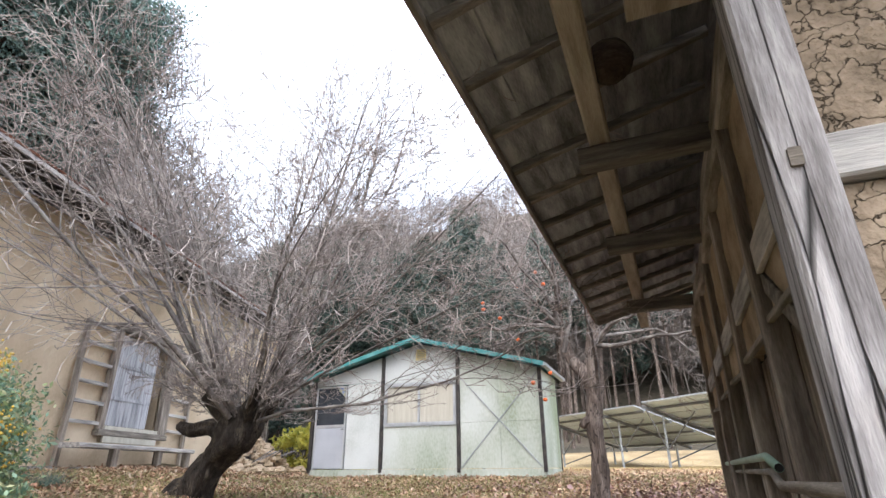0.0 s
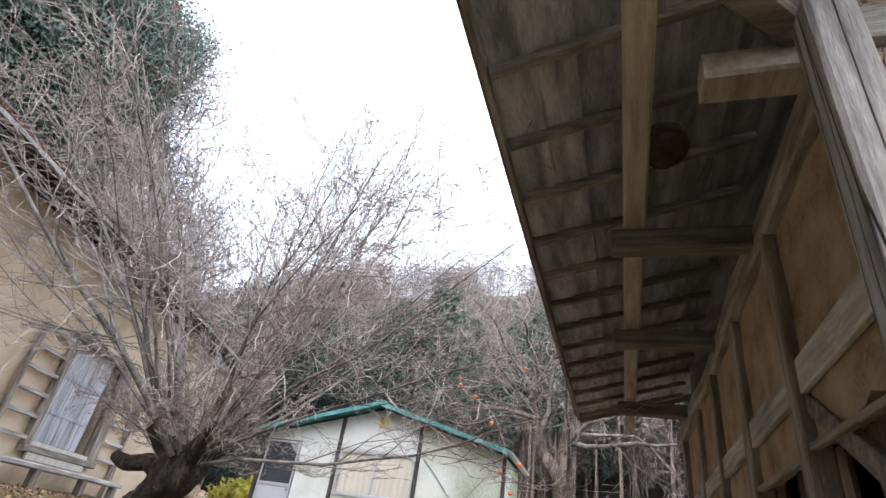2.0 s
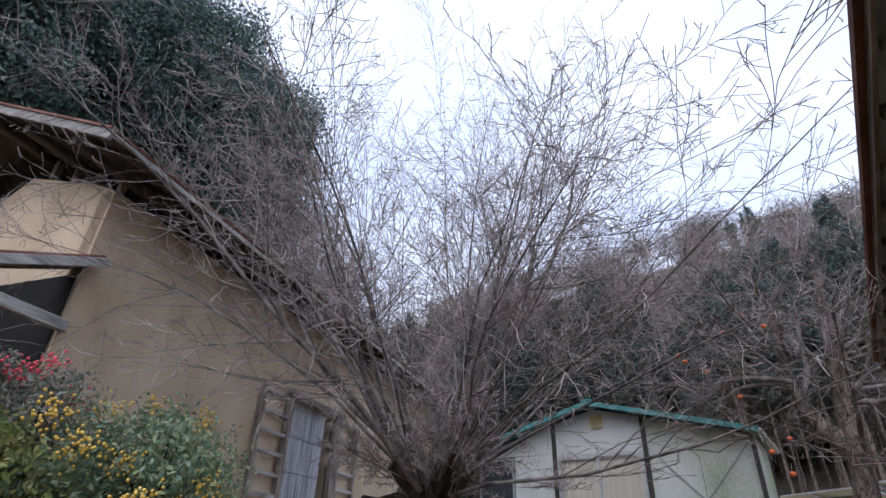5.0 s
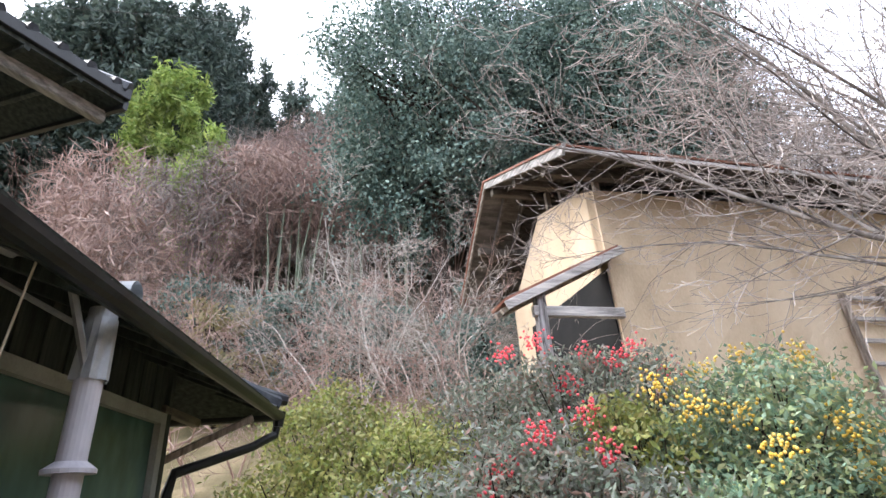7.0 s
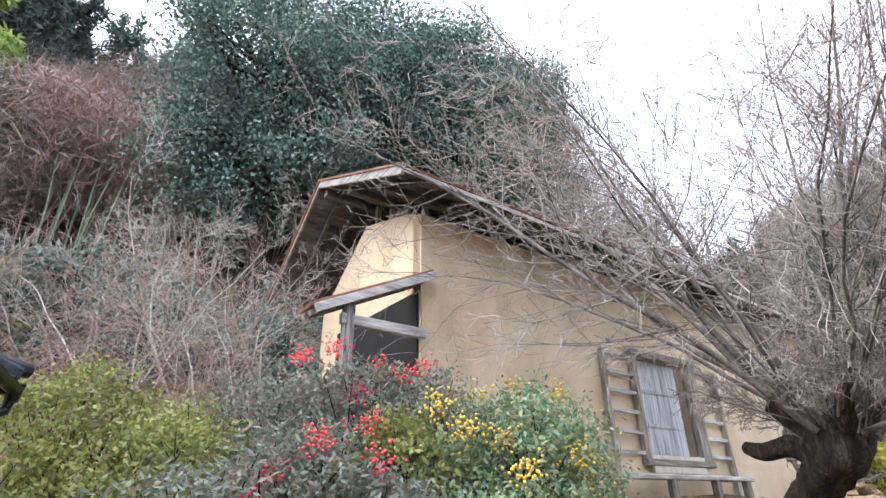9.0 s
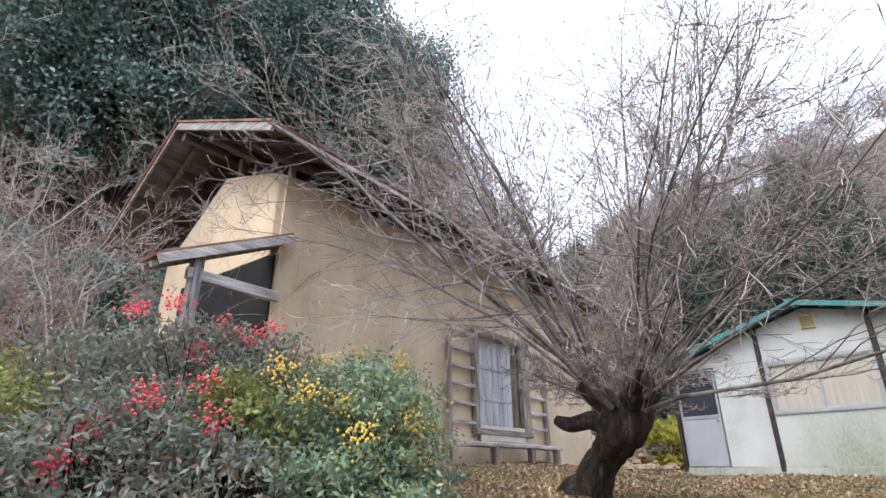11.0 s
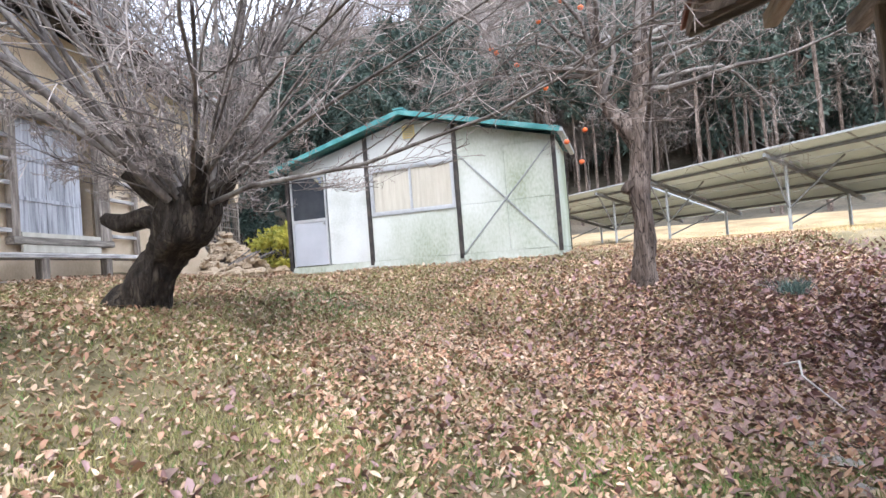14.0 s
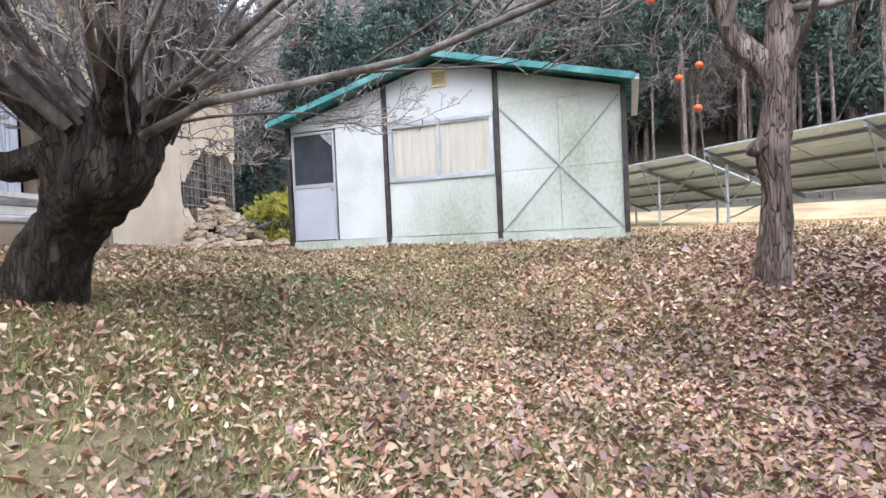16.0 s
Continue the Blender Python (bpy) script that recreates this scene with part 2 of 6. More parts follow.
NEST = material("papery_hornet_nest", [(0.023, 0.013, 0.01), (0.045, 0.029, 0.02), (0.081, 0.059, 0.041)], 14, (1, 1, 3), 0.95, 0.6, 50, 0.05)
DARK_BOARD = material("dark_green_black_board", [(0.02, 0.025, 0.024), (0.04, 0.05, 0.046), (0.07, 0.08, 0.07)], 3, (8, 8, 0.8), 0.8, 0.3, 30, 0.15)
GUTTER = material("black_gutter", [(0.012, 0.013, 0.014), (0.025, 0.027, 0.03)], 6, (1, 1, 1), 0.35, 0.05, 50, 0.05)
STOVE_PIPE = material("pale_grey_flue", [(0.3, 0.29, 0.33), (0.4, 0.39, 0.43), (0.48, 0.47, 0.5)], 3, (1, 1, 0.4), 0.45, 0.08, 30, 0.03)
CURTAIN_GREEN = material("green_glass_curtain", [(0.03, 0.055, 0.05), (0.055, 0.11, 0.098), (0.11, 0.2, 0.175)], 0.9, (1, 1, 0.5), 0.15, 0.0, 8, 0.05)
TILE = material("glazed_black_tile", [(0.02, 0.022, 0.026), (0.045, 0.05, 0.06), (0.08, 0.09, 0.1)], 5, (1, 1, 1), 0.35, 0.1, 40, 0.15)
WOOD_DOOR = material("bleached_grey_door_board", [(0.22, 0.22, 0.24), (0.42, 0.42, 0.45), (0.56, 0.56, 0.58)], 3, (9, 9, 0.6), 0.85, 0.5, 30, 0.15)
WHITE_BOARD = material("pale_sill_board", [(0.5, 0.46, 0.38), (0.64, 0.6, 0.52)], 3, (3, 3, 1), 0.8, 0.2, 30, 0.05)
CABLE = material("black_cable", [(0.02, 0.02, 0.02), (0.03, 0.03, 0.03)], 3, (1, 1, 1), 0.6, 0.0, 30, 0.0)
ROPE = material("pale_cord", [(0.5, 0.45, 0.36), (0.6, 0.55, 0.45)], 30, (1, 1, 1), 0.9, 0.0, 60, 0.0)
FRUIT = material("orange_persimmon", [(0.5, 0.085, 0.03), (0.66, 0.15, 0.045)], 6, (1, 1, 1), 0.35, 0.0, 20, 0.15)
RED_BERRY = leafy("red_berries", [(0.62, 0.05, 0.06), (0.85, 0.12, 0.14), (0.72, 0.07, 0.11)], 0.35, 0.0)
YELLOW_BERRY = leafy("yellow_berries", [(0.7, 0.42, 0.06), (0.8, 0.55, 0.1), (0.75, 0.5, 0.15)], 0.4, 0.0)
NANDINA = leafy("nandina_leaves", [(0.12, 0.15, 0.1), (0.2, 0.24, 0.18), (0.3, 0.31, 0.28), (0.15, 0.2, 0.14), (0.33, 0.2, 0.16), (0.24, 0.28, 0.22), (0.27, 0.24, 0.22)])
GREEN_LEAF = leafy("blue_green_leaves", [(0.12, 0.2, 0.13), (0.18, 0.29, 0.2), (0.26, 0.36, 0.25), (0.32, 0.38, 0.16), (0.15, 0.22, 0.16), (0.36, 0.36, 0.2), (0.1, 0.15, 0.1)])
OLIVE_LEAF = leafy("olive_brown_leaves", [(0.16, 0.14, 0.07), (0.24, 0.21, 0.1), (0.3, 0.24, 0.14), (0.12, 0.14, 0.07), (0.27, 0.19, 0.14)])
LIME_LEAF = leafy("yellow_green_leaves", [(0.16, 0.2, 0.05), (0.28, 0.32, 0.08), (0.4, 0.38, 0.13), (0.14, 0.18, 0.07), (0.34, 0.3, 0.12), (0.22, 0.28, 0.1)])
EVERGREEN = leafy("evergreen_leaves", [(0.045, 0.085, 0.08), (0.1, 0.165, 0.145), (0.21, 0.28, 0.235), (0.08, 0.14, 0.125)], thin=0.15)
CEDAR = leafy("cedar_needles", [(0.04, 0.062, 0.054), (0.068, 0.1, 0.085), (0.1, 0.13, 0.105)])
BAMBOO_LEAF = leafy("bamboo_leaves", [(0.15, 0.23, 0.06), (0.25, 0.34, 0.09), (0.38, 0.44, 0.14)], 0.6, 0.35)
CULM = material("pale_bamboo_culm", [(0.13, 0.16, 0.11), (0.24, 0.27, 0.2)], 2, (1, 1, 3), 0.5, 0.1, 20, 0.2)
YELLOW_LEAF = leafy("yellow_shrub_leaves", [(0.45, 0.42, 0.06), (0.55, 0.5, 0.12), (0.35, 0.38, 0.08)], 0.6, 0.3)
LITTER = leafy("fallen_leaves", [(0.234, 0.127, 0.074), (0.405, 0.256, 0.18), (0.55, 0.38, 0.25), (0.32, 0.15, 0.09), (0.62, 0.49, 0.35), (0.42, 0.22, 0.14), (0.213, 0.16, 0.106), (0.532, 0.426, 0.319)], 0.7, 0.0)
LITTER_DARK = leafy("dark_fallen_leaves", [(0.156, 0.078, 0.073), (0.274, 0.156, 0.146), (0.371, 0.244, 0.235), (0.196, 0.108, 0.108), (0.44, 0.3, 0.24), (0.117, 0.073, 0.059)], 0.6, 0.0)
GREEN_GRASS = leafy("green_clover_grass", [(0.1, 0.19, 0.05), (0.17, 0.28, 0.08), (0.26, 0.36, 0.12), (0.13, 0.21, 0.08)], 0.7, 0.25)
GRASS = leafy("short_grass", [(0.17, 0.21, 0.07), (0.36, 0.31, 0.14), (0.28, 0.27, 0.1), (0.48, 0.4, 0.23), (0.4, 0.33, 0.18), (0.14, 0.21, 0.06)], 0.8, 0.2)
DRY_GRASS = leafy("dry_grass", [(0.5, 0.38, 0.2), (0.58, 0.45, 0.26), (0.42, 0.34, 0.16)], 0.8, 0.2)
DARK_GLASS = material("dark_window_glass", [(0.03, 0.035, 0.045), (0.05, 0.055, 0.065)], 2, (1, 1, 1), 0.08, 0.0, 8, 0.0)


# ---- building blocks ----
class Geo:
    """Vertices and faces gathered for one mesh."""

    def __init__(self):
        self.v, self.f = [], []

    def put(self, vs, fs):
        k = len(self.v)
        self.v += [tuple(p) for p in vs]
        self.f += [tuple(i + k for i in f) for f in fs]

    def box(self, x0, x1, y0, y1, z0, z1):
        self.put([(x, y, z) for z in (z0, z1) for x, y in ((x0, y0), (x1, y0), (x1, y1), (x0, y1))],
                 [(3, 2, 1, 0), (4, 5, 6, 7), (0, 1, 5, 4), (1, 2, 6, 5), (2, 3, 7, 6), (3, 0, 4, 7)])

    def beam(self, a, b, w, h, up=(0, 0, 1), worn=0.12, wob=0.0):
        """A beam with worn edges from a to b, w wide and h high across its length."""
        a, b = Vector(a), Vector(b)
        d = (b - a).normalized()
        up = Vector(up)
        if abs(d.dot(up)) > 0.95:
            up = Vector((0, 1, 0))
        s = d.cross(up).normalized()
        t = s.cross(d)
        c = min(w, h) * worn
        ring = [(w / 2 - c, -h / 2), (w / 2, -h / 2 + c), (w / 2, h / 2 - c), (w / 2 - c, h / 2),
                (-w / 2 + c, h / 2), (-w / 2, h / 2 - c), (-w / 2, -h / 2 + c), (-w / 2 + c, -h / 2)]
        n = max(1, int((b - a).length / 0.5)) if wob else 1
        vs = []
        for k in range(n + 1):
            o = a + (b - a) * k / n + (Vector((random.uniform(-wob, wob), random.uniform(-wob, wob), random.uniform(-wob, wob))) if wob else Vector())
            vs += [o + s * x + t * y for x, y in ring]
        fs = [tuple(range(7, -1, -1)), tuple(range(8 * n, 8 * n + 8))]
        for k in range(n):
            fs += [(8 * k + i, 8 * k + (i + 1) % 8, 8 * k + 8 + (i + 1) % 8, 8 * k + 8 + i) for i in range(8)]
        self.put(vs, fs)

    def tube(self, pts, radii, sides=6, cap=True):
        pts = [Vector(p) for p in pts]
        vs = []
        for i, p in enumerate(pts):
            d = (pts[min(i + 1, len(pts) - 1)] - pts[max(i - 1, 0)]).normalized()
            s = d.cross(Vector((0.31, 0.17, 0.93))).normalized()
            t = d.cross(s)
            r = radii[i] if hasattr(radii, "__len__") else radii
            vs += [p + (s * math.cos(6.2832 * k / sides) + t * math.sin(6.2832 * k / sides)) * r for k in range(sides)]
        fs = []
        for i in range(len(pts) - 1):
            fs += [(i * sides + k, i * sides + (k + 1) % sides, (i + 1) * sides + (k + 1) % sides, (i + 1) * sides + k) for k in range(sides)]
        if cap:
            fs += [tuple(range(sides - 1, -1, -1)), tuple(range(len(vs) - sides, len(vs)))]
        self.put(vs, fs)

    def plate(self, a, b, c, d, thick):
        """A four-cornered plate; thick goes against the corners' normal."""
        a, b, c, d = (Vector(p) for p in (a, b, c, d))
        n = (b - a).cross(d - a).normalized() * thick
        self.put([a, b, c, d, a - n, b - n, c - n, d - n], [(0, 1, 2, 3), (7, 6, 5, 4), (0, 4, 5, 1), (1, 5, 6, 2), (2, 6, 7, 3), (3, 7, 4, 0)])

    def prism(self, outline, axis, lo, hi):
        """An outline of 2D points drawn out along an axis."""
        def at(p, q):
            return {"x": (q, p[0], p[1]), "y": (p[0], q, p[1]), "z": (p[0], p[1], q)}[axis]
        n = len(outline)
        self.put([at(p, lo) for p in outline] + [at(p, hi) for p in outline],
                 [tuple(range(n - 1, -1, -1)), tuple(range(n, 2 * n))] + [(i, (i + 1) % n, (i + 1) % n + n, i + n) for i in range(n)])

    def ball(self, c, r, seg=8, rings=5, squash=1.0, rough=0.0):
        vs = [(c[0], c[1], c[2] - r * squash)]
        for j in range(1, rings):
            a = math.pi * j / rings
            for i in range(seg):
                q = r * (1 + random.uniform(-rough, rough))
                vs.append((c[0] + q * math.sin(a) * math.cos(6.2832 * i / seg), c[1] + q * math.sin(a) * math.sin(6.2832 * i / seg), c[2] - q * squash * math.cos(a)))
        vs.append((c[0], c[1], c[2] + r * squash))
        fs = [(0, 1 + (i + 1) % seg, 1 + i) for i in range(seg)]
        for j in range(rings - 2):
            k = 1 + j * seg
            fs += [(k + i, k + (i + 1) % seg, k + seg + (i + 1) % seg, k + seg + i) for i in range(seg)]
        k = 1 + (rings - 2) * seg
        fs += [(k + i, k + (i + 1) % seg, len(vs) - 1) for i in range(seg)]
        self.put(vs, fs)


def mesh_of(name, geo, mat, smooth=False):
    me = bpy.data.meshes.new(name)
    me.from_pydata(geo.v, [], geo.f)
    me.materials.append(mat)
    if smooth:
        me.shade_smooth()
    return me


def part(name, geo, mat, parent=None, label="", smooth=False, kind=""):
    ob = new(name, geo if isinstance(geo, bpy.types.Mesh) else mesh_of(name, geo, mat, smooth))
    if parent is not None:
        ob.parent = parent
    return tagged(ob, label, kind=kind)


def thing(name, m, label, category, group="", kind=""):
    ob = new(name)
    ob.empty_display_size = 0.2
    ob.matrix_world = m
    return tagged(ob, label, category, group, kind)


def leaves(rng, centres, size, length=2.2, droop=0.0, cup=0.15):
    """Pointed leaves as two triangles each at the centres (n x 3), turned at random. Returns vertices and faces."""
    c = np.asarray(centres)
    n = len(c)
    a = rng.normal(size=(n, 3))
    a[:, 2] -= droop
    a /= np.linalg.norm(a, axis=1)[:, None]
    b = np.cross(a, rng.normal(size=(n, 3)))
    b /= np.linalg.norm(b, axis=1)[:, None]
    up = np.cross(a, b)
    s = (size * rng.uniform(0.6, 1.25, n))[:, None]
    tip, root = c + a * s * length / 2, c - a * s * length / 2
    l, r = c + b * s / 2 + up * s * cup, c - b * s / 2 + up * s * cup
    v = np.stack([root, l, tip, r], 1).reshape(-1, 3)
    k = np.arange(n)[:, None] * 4
    return v, np.concatenate([k + [0, 1, 2], k + [0, 2, 3]], 1).reshape(-1, 3)


def mesh_np(name, v, f, mat):
    me = bpy.data.meshes.new(name)
    me.vertices.add(len(v))
    me.vertices.foreach_set("co", np.asarray(v, dtype=np.float32).ravel())
    f = np.asarray(f, dtype=np.int32)
    k = f.shape[1]
    me.loops.add(f.size)
    me.loops.foreach_set("vertex_index", f.ravel())
    me.polygons.add(len(f))
    me.polygons.foreach_set("loop_start", np.arange(0, f.size, k, dtype=np.int32))
    me.polygons.foreach_set("loop_total", np.full(len(f), k, dtype=np.int32))
    me.update(calc_edges=True)
    me.materials.append(mat)
    return me


def grow(geo, rng, p, d, length, radius, level, spec, tips=None, fine=None, low=-9.0):
    """A branch and what grows from it. spec: per level (children, angle, length ratio, bend, up)."""
    kids, angle, ratio, bend, up = spec[level]
    n = (8, 5, 4, 3)[min(level, 3)]
    pts, dirs = [Vector(p)], []
    d = Vector(d).normalized()
    for i in range(n):
        d = (d + Vector(rng.normal(size=3)) * bend + Vector((0, 0, up))).normalized()
        if pts[-1].z < low and d.z < 0.04:
            d.z = 0.04
        dirs.append(d.copy())
        pts.append(pts[-1] + d * length / n)
    sides = 7 if radius > 0.05 else 5 if radius > 0.02 else 3
    (fine if fine and level >= 2 else geo).tube(pts, [max(radius * (1 - 0.84 * (i / n) ** 0.8), 0.0027) for i in range(n + 1)], sides, cap=False)
    if tips is not None and level == len(spec) - 1:
        tips.append(tuple(pts[-1]))
    if level + 1 >= len(spec):
        return
    for k in range(kids):
        f = 0.25 + 0.75 * (k + rng.uniform(0, 1)) / kids
        i = min(int(f * n), n - 1)
        q = pts[i].lerp(pts[i + 1], f * n - i if f < 1 else 1)
        side = dirs[i].cross(Vector(rng.normal(size=3))).normalized()
        a = radians(angle * rng.uniform(0.6, 1.3))
        nd = dirs[i] * math.cos(a) + side * math.sin(a)
        grow(geo, rng, q, nd, length * ratio * rng.uniform(0.6, 1.2) * (1.15 - 0.5 * f), radius * (1 - 0.77 * f ** 0.8) * 0.5, level + 1, spec, tips, fine, low)


def bole(g, pts, seed, amp=0.12, ridge=0.1, sides=26, step=0.04):
    """A stem with burrs and furrowed bark through points (x, y, z, radius)."""
    p = np.array([q[:4] for q in pts], dtype=float)
    s = np.r_[0, np.cumsum(np.linalg.norm(np.diff(p[:, :3], axis=0), axis=1))]
    n = max(4, int(s[-1] / step))
    t = np.linspace(0, s[-1], n + 1)
    q = np.stack([np.interp(t, s, p[:, k]) for k in range(4)], 1)
    for _ in range(4):
        q[1:-1] = (q[:-2] + 2 * q[1:-1] + q[2:]) / 4
    ref = Vector((0, 1, 0)) if abs(p[-1, 2] - p[0, 2]) > 0.6 * s[-1] else Vector((0, 0, 1))
    vs = []
    for i in range(n + 1):
        d = Vector(q[min(i + 1, n), :3] - q[max(i - 1, 0), :3]).normalized()
        a = d.cross(ref).normalized()
        b = d.cross(a)
        for k in range(sides):
            w = 6.2832 * k / sides
            c, e = math.cos(w), math.sin(w)
            lump = noise.noise(Vector((c * 1.1 + seed, e * 1.1, t[i] * 2.2)))
            fur = 1 - abs(noise.noise(Vector((c * 4 + seed, e * 4, t[i] * 1.5)))) * 4
            r = q[i, 3] * (1 + amp * 2 * lump + ridge * fur * 0.5 + ridge * 0.5 * noise.noise(Vector((c * 7, e * 7 + seed, t[i] * 16))))
            vs.append(Vector(q[i, :3]) + (a * c + b * e) * r)
    fs = [(i * sides + k, i * sides + (k + 1) % sides, (i + 1) * sides + (k + 1) % sides, (i + 1) * sides + k) for i in range(n) for k in range(sides)]
    g.put(vs, fs + [tuple(range(sides - 1, -1, -1)), tuple(range(n * sides, (n + 1) * sides))])


# ---- the ground ----
def ground_z(x, y):
    a = np.interp(y, [-8, 4, 7.3, 8.3, 9.7, 12, 14, 24, 34, 60, 90, 140], [-1.5, -1.45, -1.4, -1.13, -0.5, -0.06, 0.02, 0.1, 1.5, 20, 43, 70])
    b = np.interp(x + np.clip((y - 9) * 0.9, 0, 30), [-80, -45, -30, -15, -11, -8.5, -7, -5.3, -4, -2.3, -1, 3], [48, 30, 18, 3, 0.5, 0.12, -0.02, -0.27, -0.78, -1.22, -1.45, -1.5])
    k = 6.0
    m = np.maximum(a, b)
    z = m + np.log(np.exp(k * (a - m)) + np.exp(k * (b - m))) / k
    return z - 0.02


def slope_noise(x, y):
    far = min(1, max(0, (max(y - 30, -x - 18)) / 30))
    return noise.noise(Vector((x * 0.6, y * 0.6, 0))) * 0.035 + noise.noise(Vector((x * 2.3, y * 2.3, 3))) * 0.012 + far * 4 * noise.noise(Vector((x * 0.03, y * 0.03, 7)))


def gz(x, y):
    return float(ground_z(x, y)) + slope_noise(x, y)


def axis_steps(lo, a, b, hi, fine, coarse):
    s = [lo]
    while s[-1] < hi:
        p = s[-1]
        s.append(p + (fine if a <= p < b else coarse if abs(p) < 60 else coarse * 6))
    return s


xs = axis_steps(-400, -9, 4, 400, 0.22, 1.5)
ys = axis_steps(-300, -2, 14, 420, 0.22, 1.5)
gv = [(x, y, gz(x, y)) for y in ys for x in xs]
nx = len(xs)
gf = [(j * nx + i, j * nx + i + 1, (j + 1) * nx + i + 1, (j + 1) * nx + i) for j in range(len(ys) - 1) for i in range(nx - 1)]
gm = mesh_np("ground", gv, gf, GROUND)
gm.materials.append(HILL)
gm.materials.append(STRAW)
ids = np.array([1 if (y > 29 or x < -15 or abs(x) > 60) else 2 if y > 12.4 + 0.8 * noise.noise(Vector((x, y, 0))) else 0 for x, y, z in (gv[f[0]] for f in gf)], dtype=np.int32)
gm.polygons.foreach_set("material_index", ids)
gm.shade_smooth()
ground = tagged(new("ground", gm), "grassy earth yard strewn with fallen leaves, rising to a wooded slope", "ground", kind="structure")

# ---- barn beside the path ----
BX, BY, BZ, TOP = 0.44, 2.1, -1.47, 1.74
barn = thing("barn", pose(BX, BY, BZ), "old timber-framed barn of cracked clay and grey boards with deep eaves", "barn")


def bpart(name, geo, mat, label="", parent=None):
    """A part of the barn, given in world places."""
    geo.v = [(x - BX, y - BY, z - BZ) for x, y, z in geo.v]
    return part(name, geo, mat, parent or barn, label)


def one(name, mat, a, b, w, h, label="", up=(0, 0, 1), wob=0.0):
    g = Geo()
    g.beam(a, b, w, h, up, 0.1, wob)
    return bpart(name, g, mat, label)


POSTS = [3.28, 4.49, 5.7, 6.78]
one("corner_post", WOOD_GREY, (0.352, 2.11, BZ), (0.358, 2.11, 1.5), 0.118, 0.13, "thick grey corner post split by a long crack", wob=0.003)
UPRIGHTS = [3.12, 4.0, 4.87, 5.76, 6.82]
rails = [2.18] + UPRIGHTS
for k, y in enumerate(UPRIGHTS):
    w = 0.13 if k == 1 else 0.075
    one("post", WOOD_BROWN, (0.42, y, -0.32), (0.42 + 0.01 * math.sin(y * 7), y + 0.03 * math.sin(y * 5), 1.42), 0.09, w, "rough crooked upright", wob=0.012)
    one("post", WOOD_GREY, (0.42, y, -1.32), (0.42, y, -0.36), 0.09, w, "rough greyish upright", wob=0.006)
one("top_plate", WOOD_BROWN_Y, (0.43, 2.2, 1.47), (0.43, 7.3, 1.47), 0.12, 0.13, "long top plate under the eave", wob=0.012)
for k, (a, b) in enumerate(zip(rails, rails[1:])):
    one("middle_rail", WOOD_GREY_Y, (0.409, a + 0.04, 0.8), (0.409, b - 0.04, 0.8), 0.022, 0.12, "pale grey rail board")
    one("lath_rail", WOOD_BROWN_Y, (0.41, a + 0.02, 0.52 + 0.02 * (k % 2)), (0.41, b - 0.02, 0.56), 0.025, 0.025, "thin pole across the bay", wob=0.005)
    g = Geo()
    n, m = 16, 9
    y0, y1 = a + 0.03, b - 0.03
    foot = [0.57 + 0.035 * noise.noise(Vector((q * 1.7 + a * 3, 4, 0))) + 0.02 * random.random() for q in range(n + 1)]
    vs = [(0.425 + 0.012 * noise.noise(Vector(((y0 + (y1 - y0) * i / n) * 5, j * 0.6, a))), y0 + (y1 - y0) * i / n, foot[i] + (1.42 - foot[i]) * j / m) for j in range(m + 1) for i in range(n + 1)]
    vs += [(0.49, v[1], v[2]) for v in vs[:n + 1]]
    g.put(vs, [(j * (n + 1) + i, (j + 1) * (n + 1) + i, (j + 1) * (n + 1) + i + 1, j * (n + 1) + i + 1) for j in range(m) for i in range(n)] + [(i, i + 1, (m + 1) * (n + 1) + i + 1, (m + 1) * (n + 1) + i) for i in range(n)])
    g.box(0.45, 0.5, y0, y1, 0.62, 1.42)
    bpart("clay_panel", g, CLAY_SMOOTH, "brown clay infill with a ragged lower edge")
for k, y in enumerate((2.5, 3.1, 3.4, 3.9, 4.6, 5.2)):
    g = Geo()
    g.beam((0.4, y, -0.3 + 0.01 * k), (0.46, y + 0.35, -0.28), 0.09, 0.012, worn=0.3, wob=0.012)
    bpart("loose_scrap", g, WOOD_BROWN_Y, "scrap of dusty wood lying on the ledge")
one("ledge", WOOD_GREY_Y, (0.4, 2.18, -0.34), (0.4, 6.85, -0.34), 0.2, 0.035, "grey ledge board half-way up the wall")
one("sill_beam", WOOD_BROWN_Y, (0.4, 2.1, -1.4), (0.4, 6.7, -1.4), 0.17, 0.17, "sill beam resting on the ground", wob=0.008)
one("stub_beam", WOOD_BROWN_X, (0.24, 6.78, -1.31), (0.5, 6.78, -1.31), 0.13, 0.13)
for a, b in zip(rails, rails[1:]):
    one("rail_board", WOOD_GREY_Y, (0.432, a + 0.05, -0.42), (0.432, b - 0.05, -0.42), 0.025, 0.12, "pale grey rail board")
    one("rail_board", WOOD_GREY_Y, (0.432, a + 0.05, -1.08), (0.432, b - 0.05, -1.08), 0.025, 0.12, "pale grey rail board")
y = 2.2
while y < 6.8:
    w = random.uniform(0.11, 0.17)
    g = Geo()
    g.beam((0.48 + random.uniform(0, 0.006), y + w / 2, -1.34), (0.48, y + w / 2, -0.36), w - 0.01, 0.02, (1, 0, 0), 0.1)
    bpart("plank", g, WOOD_GREY)
    y += w
